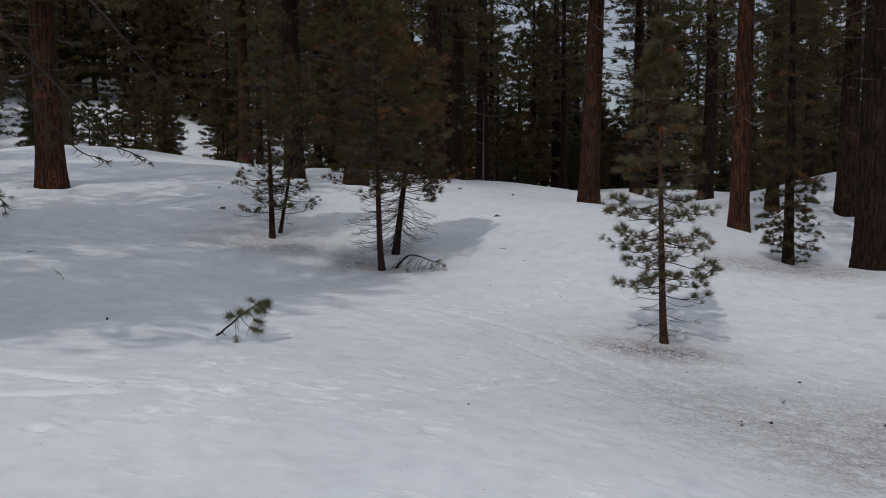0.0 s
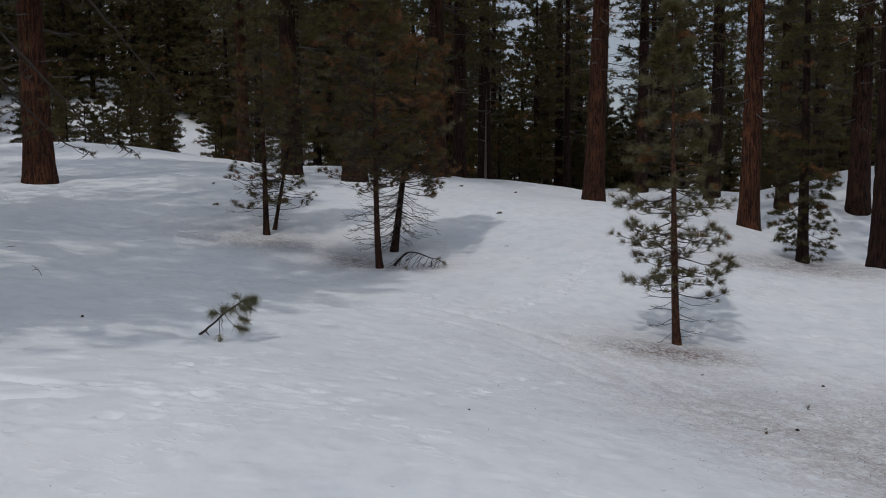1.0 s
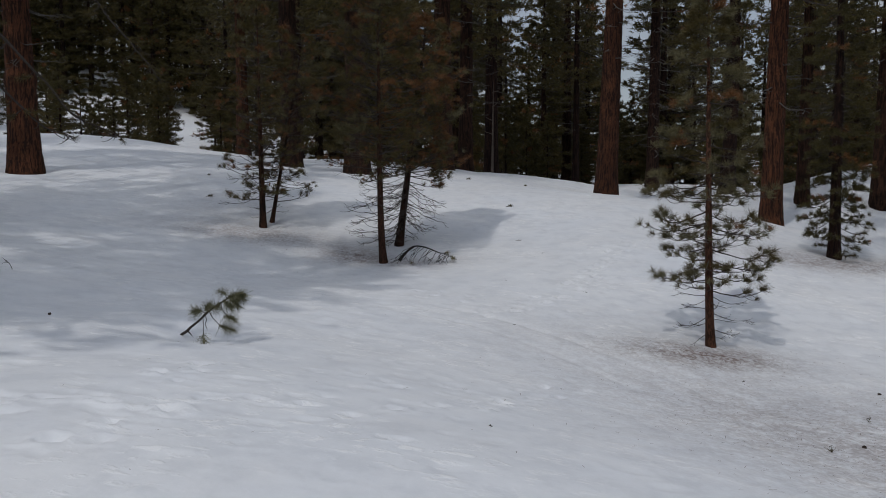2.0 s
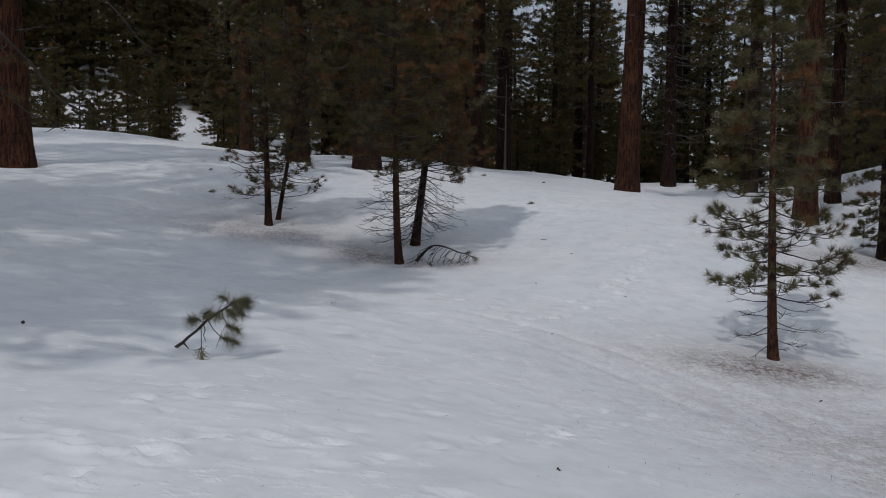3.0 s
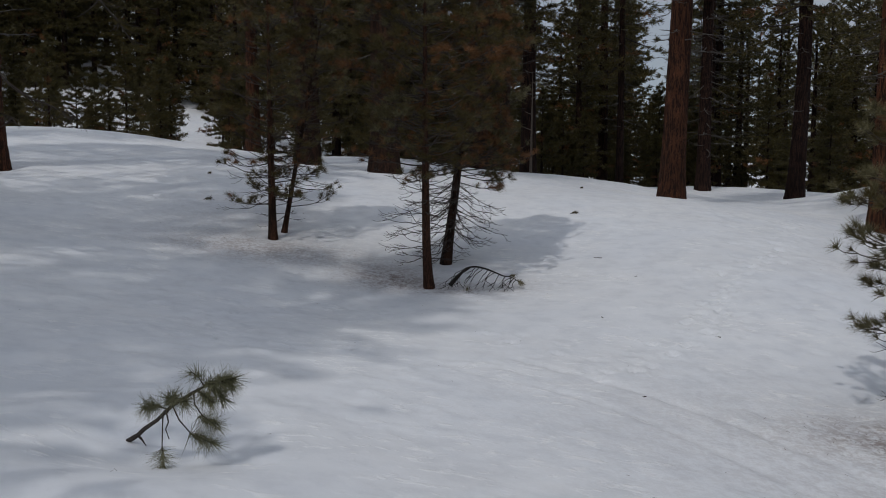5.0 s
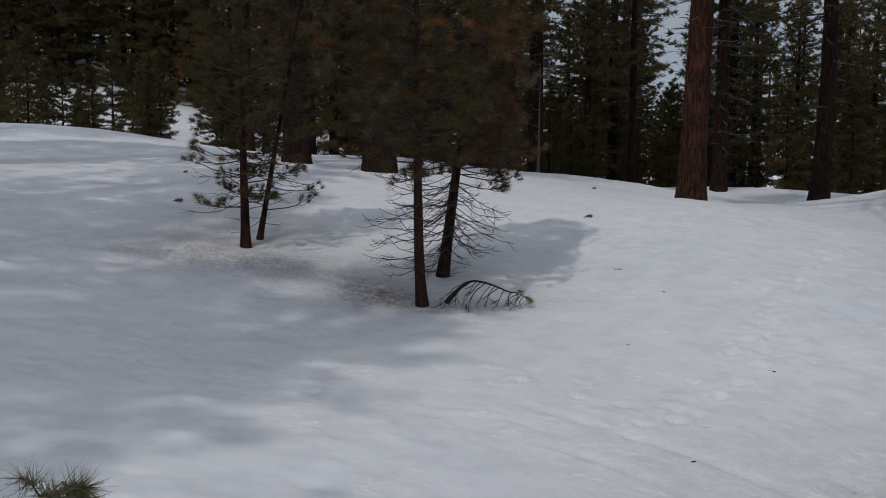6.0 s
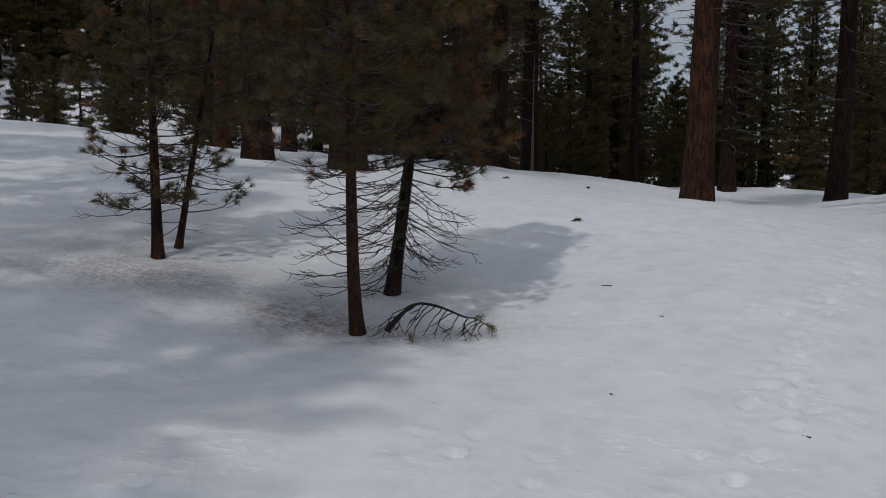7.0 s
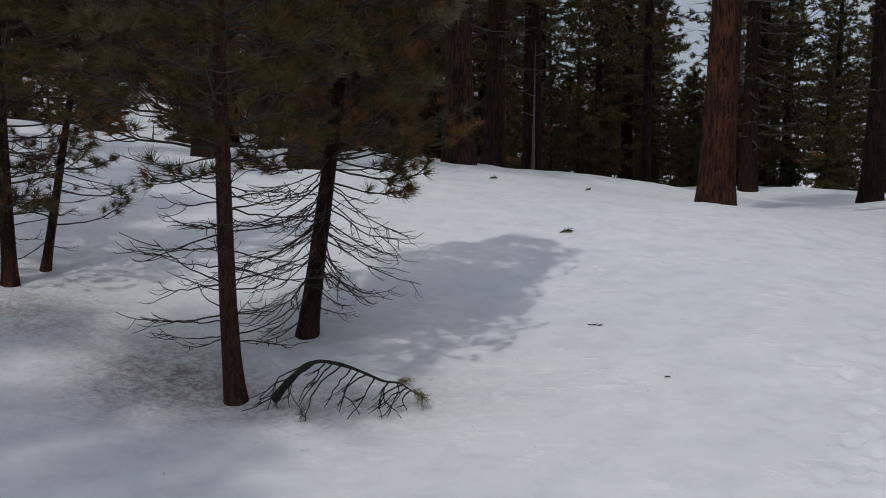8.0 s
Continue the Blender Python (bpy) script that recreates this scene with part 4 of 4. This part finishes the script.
def fallen_branch():
    """The arched dead branch beside the trunk, its side twigs hanging to the snow."""
    rng = np.random.default_rng(32)
    x0, y0 = -1.32, 22.85
    top = empty("fallen_branch", (x0, y0, gz(x0, y0)))
    tagged(top, "arched dead branch lying on snow beside a trunk", "branch")
    t = np.linspace(0, 1, 26)
    ctl = ((0.0, 0.0, 0.06), (0.10, 0.0, 0.17), (0.22, -0.02, 0.28), (0.34, -0.03, 0.355), (0.44, -0.04, 0.365), (0.62, -0.05, 0.335), (0.80, -0.05, 0.27), (0.94, -0.04, 0.21), (1.05, -0.04, 0.215), (1.14, -0.05, 0.165), (1.22, -0.06, 0.12))
    c = np.array(ctl) * (1.0, 1.0, 1.12)
    stem = np.stack([np.interp(t * (len(c) - 1), np.arange(len(c)), c[:, k]) for k in range(3)], -1)
    stem[1:-1] = 0.25 * stem[:-2] + 0.5 * stem[1:-1] + 0.25 * stem[2:]
    b = Build()
    tube(b, stem, np.interp(t, (0, 0.18, 0.4, 1), (0.034, 0.030, 0.016, 0.005)) * (1 + 0.12 * rng.normal(size=26)), 8)
    part("stem", b.mesh("stem", [TWIG_WET], True), top)
    for q in range(20):
        i = int(np.clip(2 + q * 1.15 + rng.normal(0, 0.7), 2, 24))
        p = stem[i]
        s = np.linspace(0, 1, 9)[:, None]
        reach = np.array((rng.uniform(-0.30, -0.06) if q < 15 else rng.uniform(-0.12, 0.04), rng.uniform(-0.30, 0.0), -p[2] * rng.uniform(0.75, 1.02)))
        ln = p + s * reach + np.sin(np.pi * s) * np.array((-0.03 + 0.05 * rng.normal(), 0.03 * rng.normal(), 0.025))
        ln[1:] += np.cumsum(rng.normal(0, 0.012, (8, 3)), 0) * (1.0, 1.0, 0.4)
        w = Build()
        tube(w, ln, np.linspace(0.0075, 0.0035, 9), 5)
        for _ in range(int(rng.integers(1, 4))):
            j = int(rng.integers(2, 7))
            f = bend(rng, ln[j], rng.uniform(2.2, 4.6), rng.uniform(0.08, 0.20), rng.uniform(-1.0, -0.3), -0.3, 5, 0.3)
            f[:, 2] = np.maximum(f[:, 2], 0.005)
            tube(w, f, np.linspace(0.0045, 0.0025, 5), 4)
        part("twig", w.mesh("twig", [TWIG_WET], True), top)
    for at, ax in (((1.22, -0.06, 0.15), (0.7, -0.1, -0.5)), ((1.25, -0.07, 0.12), (0.3, -0.1, -0.9)), ((0.30, -0.30, 0.05), (0.2, -0.5, 0.5)), ((1.10, -0.05, 0.25), (0.8, 0, -0.2))):
        leaf = Build()
        tufts(leaf, rng, [at], [ax], 75, 0.14, 0.0042, 1.0, 0, 0.06)
        part("needles", leaf.mesh("needles", [NEEDLE_BRIGHT]), top)


def needle_clump(at, size, seed, label, upright=False):
    """A fallen tuft of needles on its bit of twig."""
    rng = np.random.default_rng(seed)
    top = empty("needle_clump", (at[0], at[1], gz(*at)))
    tagged(top, label, "pine tuft", group="debris on the snow")
    w, leaf = Build(), Build()
    line = bend(rng, (-0.6 * size, 0, 0.02), 0.3, size * 1.1, 0.35, -0.2, 5, 0.2)
    tube(w, line[2:] if upright else line, np.linspace(0.010, 0.006, 3 if upright else 5) * (0.4 if upright else 1.0), 6)
    if upright:
        tufts(leaf, rng, [(0, 0, 0.01)], [(0.15, 0, 1)], 22, size * 0.95, 0.0055, 0.95, 0, 0.02)
    else:
        tufts(leaf, rng, line[2:], np.diff(line, axis=0)[1:], 46, size * 0.6, 0.007, 1.2, 0, 0.05)
    part("twig", w.mesh("twig", [TWIG], True), top)
    part("needles", leaf.mesh("needles", [NEEDLE]), top)


def pine_cone(at, size, seed):
    rng = np.random.default_rng(seed)
    b = Build()
    core = np.array([(-0.5, 0, 0), (-0.2, 0, 0), (0.2, 0, 0), (0.5, 0, 0)]) * size
    tube(b, core, np.array((0.16, 0.34, 0.28, 0.06)) * size, 8)
    for r in range(9):
        for q in range(9):
            a = 6.283 * (q + 0.5 * (r % 2)) / 9
            x = (-0.42 + 0.095 * r) * size
            rad = (0.20 + 0.24 * math.sin(math.pi * (r + 1) / 11)) * size
            o = np.array((0, math.cos(a), math.sin(a)))
            s = np.array((0, -math.sin(a), math.cos(a))) * 0.10 * size
            p = np.array((x, 0, 0)) + o * rad * 0.7
            tip = np.array((x + 0.10 * size, 0, 0)) + o * rad * 1.25
            b.add([p - s, p + s, tip + 0.5 * s, tip - 0.5 * s], [(0, 1, 2, 3)])
    ob = new("pine_cone", b.mesh("pine_cone", [CONE]))
    ob.matrix_basis = pose(at[0], at[1], gz(*at) + 0.26 * size, rng.uniform(-10, 10), rng.uniform(-10, 10), rng.uniform(0, 360))
    tagged(ob, "dark open pine cone lying on snow", "pine cone", group="debris on the snow")


def twig(at, length, seed, rise=0.02, turn=None):
    rng = np.random.default_rng(seed)
    b = Build()
    az = rng.uniform(0, 6.28) if turn is None else turn
    line = bend(rng, (0, 0, 0.006), az, length, rise, -rise, 7, 0.2)
    tube(b, line, np.linspace(0.0065, 0.003, 7), 6)
    for j in (2, 4):
        f = bend(rng, line[j], az + rng.choice((-0.7, 0.7)), length * 0.35, rise + 0.15, 0, 4, 0.2)
        tube(b, f, np.linspace(0.005, 0.003, 4), 4)
    ob = new("twig", b.mesh("twig", [TWIG], True))
    ob.location = (at[0], at[1], gz(*at))
    tagged(ob, "short dark twig lying on snow", "twig", group="debris on the snow")


def litter():
    """Dry needles strewn over the snow, thickest under the trees."""
    rng = np.random.default_rng(41)
    xs, ys = [], []
    for dx, dy, rx, ry, s in DUST:
        if s < 0.3:
            continue
        k = int(2200 * s * rx * ry / 2.2) if s > 0.4 else int(120 * rx * ry)
        xs.append(rng.normal(dx, rx * 0.75, k))
        ys.append(rng.normal(dy, ry * 0.75, k))
    xs.append(rng.uniform(-9, 11, 260))
    ys.append(rng.uniform(6, 33, 260))
    x, y = np.concatenate(xs), np.concatenate(ys)
    z = ground_z(x, y) + 0.012
    k = len(x)
    a = rng.uniform(0, 6.283, k)
    ln = rng.uniform(0.008, 0.030, k) * np.where(rng.random(k) < 0.02, 1.6, 1.0)
    wd = rng.uniform(0.0014, 0.0034, k)
    d = np.stack((np.cos(a), np.sin(a), rng.normal(0, 0.10, k)), -1) * ln[:, None]
    s = np.stack((-np.sin(a), np.cos(a), 0 * a), -1) * wd[:, None]
    p = np.stack((x, y, z), -1)
    v = np.stack((p - d - s, p - d + s, p + d + s * 0.6, p + d - s * 0.6), 1).reshape(-1, 3)
    b = Build()
    b.add(v, np.arange(4 * k).reshape(-1, 4))
    tagged(new("needle_litter", b.mesh("needle_litter", [LITTER])), "dry brown pine needles strewn over the snow", "needle litter", kind="stuff")


def hanging_limbs():
    """Long limbs of the old pine beside the slope, that hang down before the view."""
    rng = np.random.default_rng(51)
    tree = [o for o in scene.objects if o.get("label") == "old pine with long hanging limbs beside the slope"][0]
    base = np.array(tree.location)
    limbs = (((-13.2, 20.0, 10.6), (-10.2, 20.0, 9.0), (-7.7, 20.0, 7.1), (-6.5, 20.2, 5.6), (-5.75, 20.3, 4.65)),
             ((-13.2, 20.0, 8.4), (-10.6, 20.3, 7.2), (-8.5, 20.5, 5.0), (-7.6, 20.6, 3.75), (-6.75, 20.6, 3.38)),
             ((-13.2, 20.0, 8.0), (-11.2, 20.6, 6.8), (-9.6, 20.8, 4.9), (-8.6, 20.8, 3.75), (-7.85, 20.8, 3.55)),
             ((-13.2, 20.0, 6.6), (-11.6, 20.0, 5.2), (-10.5, 19.9, 3.6), (-10.0, 19.9, 2.9), (-9.75, 19.9, 2.45)),
             ((-13.2, 20.0, 9.5), (-11.0, 18.9, 9.2), (-8.9, 18.3, 8.4), (-7.5, 18.0, 7.2), (-6.9, 18.0, 6.4)))
    for c in limbs:
        c = np.array(c) - base
        t = np.linspace(0, len(c) - 1, 25)
        ln = np.stack([np.interp(t, np.arange(len(c)), c[:, k]) for k in range(3)], -1)
        for _ in range(3):
            ln[1:-1] = 0.25 * ln[:-2] + 0.5 * ln[1:-1] + 0.25 * ln[2:]
        ln[3:] += 0.05 * np.cumsum(rng.normal(size=(22, 3)), 0) * 0.35
        w, leaf = Build(), Build()
        tube(w, ln, np.linspace(0.045, 0.007, 25), 7)
        for q in range(24):
            i = int(rng.integers(5, 24))
            sub = bend(rng, ln[i], rng.uniform(0, 6.28), rng.uniform(0.35, 1.1) * (1.3 - i / 25), -0.8, 0.2, 7, 0.25)
            tube(w, sub, np.linspace(0.010, 0.003, 7), 5)
            if i < 19 and rng.random() < 0.75:
                tufts(leaf, rng, [sub[-1], sub[4]], [sub[-1] - sub[-2]] * 2, 50, 0.17, 0.006, 1.15)
        tufts(leaf, rng, [ln[-1], ln[-3]], [ln[-1] - ln[-2] + (0.1, 0, 0.1)] * 2, 70, 0.17, 0.006, 1.1)
        limb = part("limb", w.mesh("limb", [TWIG], True), tree)
        part("needles", leaf.mesh("needles", [NEEDLE]), limb)


fallen_sprig()
fallen_branch()
hanging_limbs()
for i, (p, s) in enumerate((((1.6, 29.2), 0.15), ((-7.07, 28.1), 0.17), ((-8.1, 31.9), 0.10), ((0.5, 36.2), 0.14), ((2.6, 35.6), 0.09))):
    needle_clump(p, s, 300 + i, "dark fallen tuft of pine needles on snow")
for i, (p, s) in enumerate((((3.98, 11.82), 0.13), ((5.2, 13.6), 0.12), ((6.6, 11.3), 0.10))):
    needle_clump(p, s, 320 + i, "small green needle tuft poking through dirty snow", True)
for i, p in enumerate(((4.5, 12.2), (6.0, 15.0), (-5.35, 13.9), (6.3, 12.6))):
    pine_cone(p, 0.040 if i == 2 else 0.052, 340 + i)
for i, (p, ln) in enumerate((((1.5, 24.98), 0.16), ((2.54, 19.8), 0.13), ((4.09, 15.15), 0.10), ((2.0, 23.4), 0.05), ((0.9, 17.0), 0.05), ((0.25, 10.4), 0.06),
                             ((-9.2, 19.5), 0.20), ((-7.3, 16.9), 0.30), ((-8.5, 16.1), 0.18), ((1.0, 20.7), 0.06), ((6.8, 22.7), 0.10))):
    twig(p, ln, 360 + i, rise=0.9 if i == 7 else 0.03)
litter()
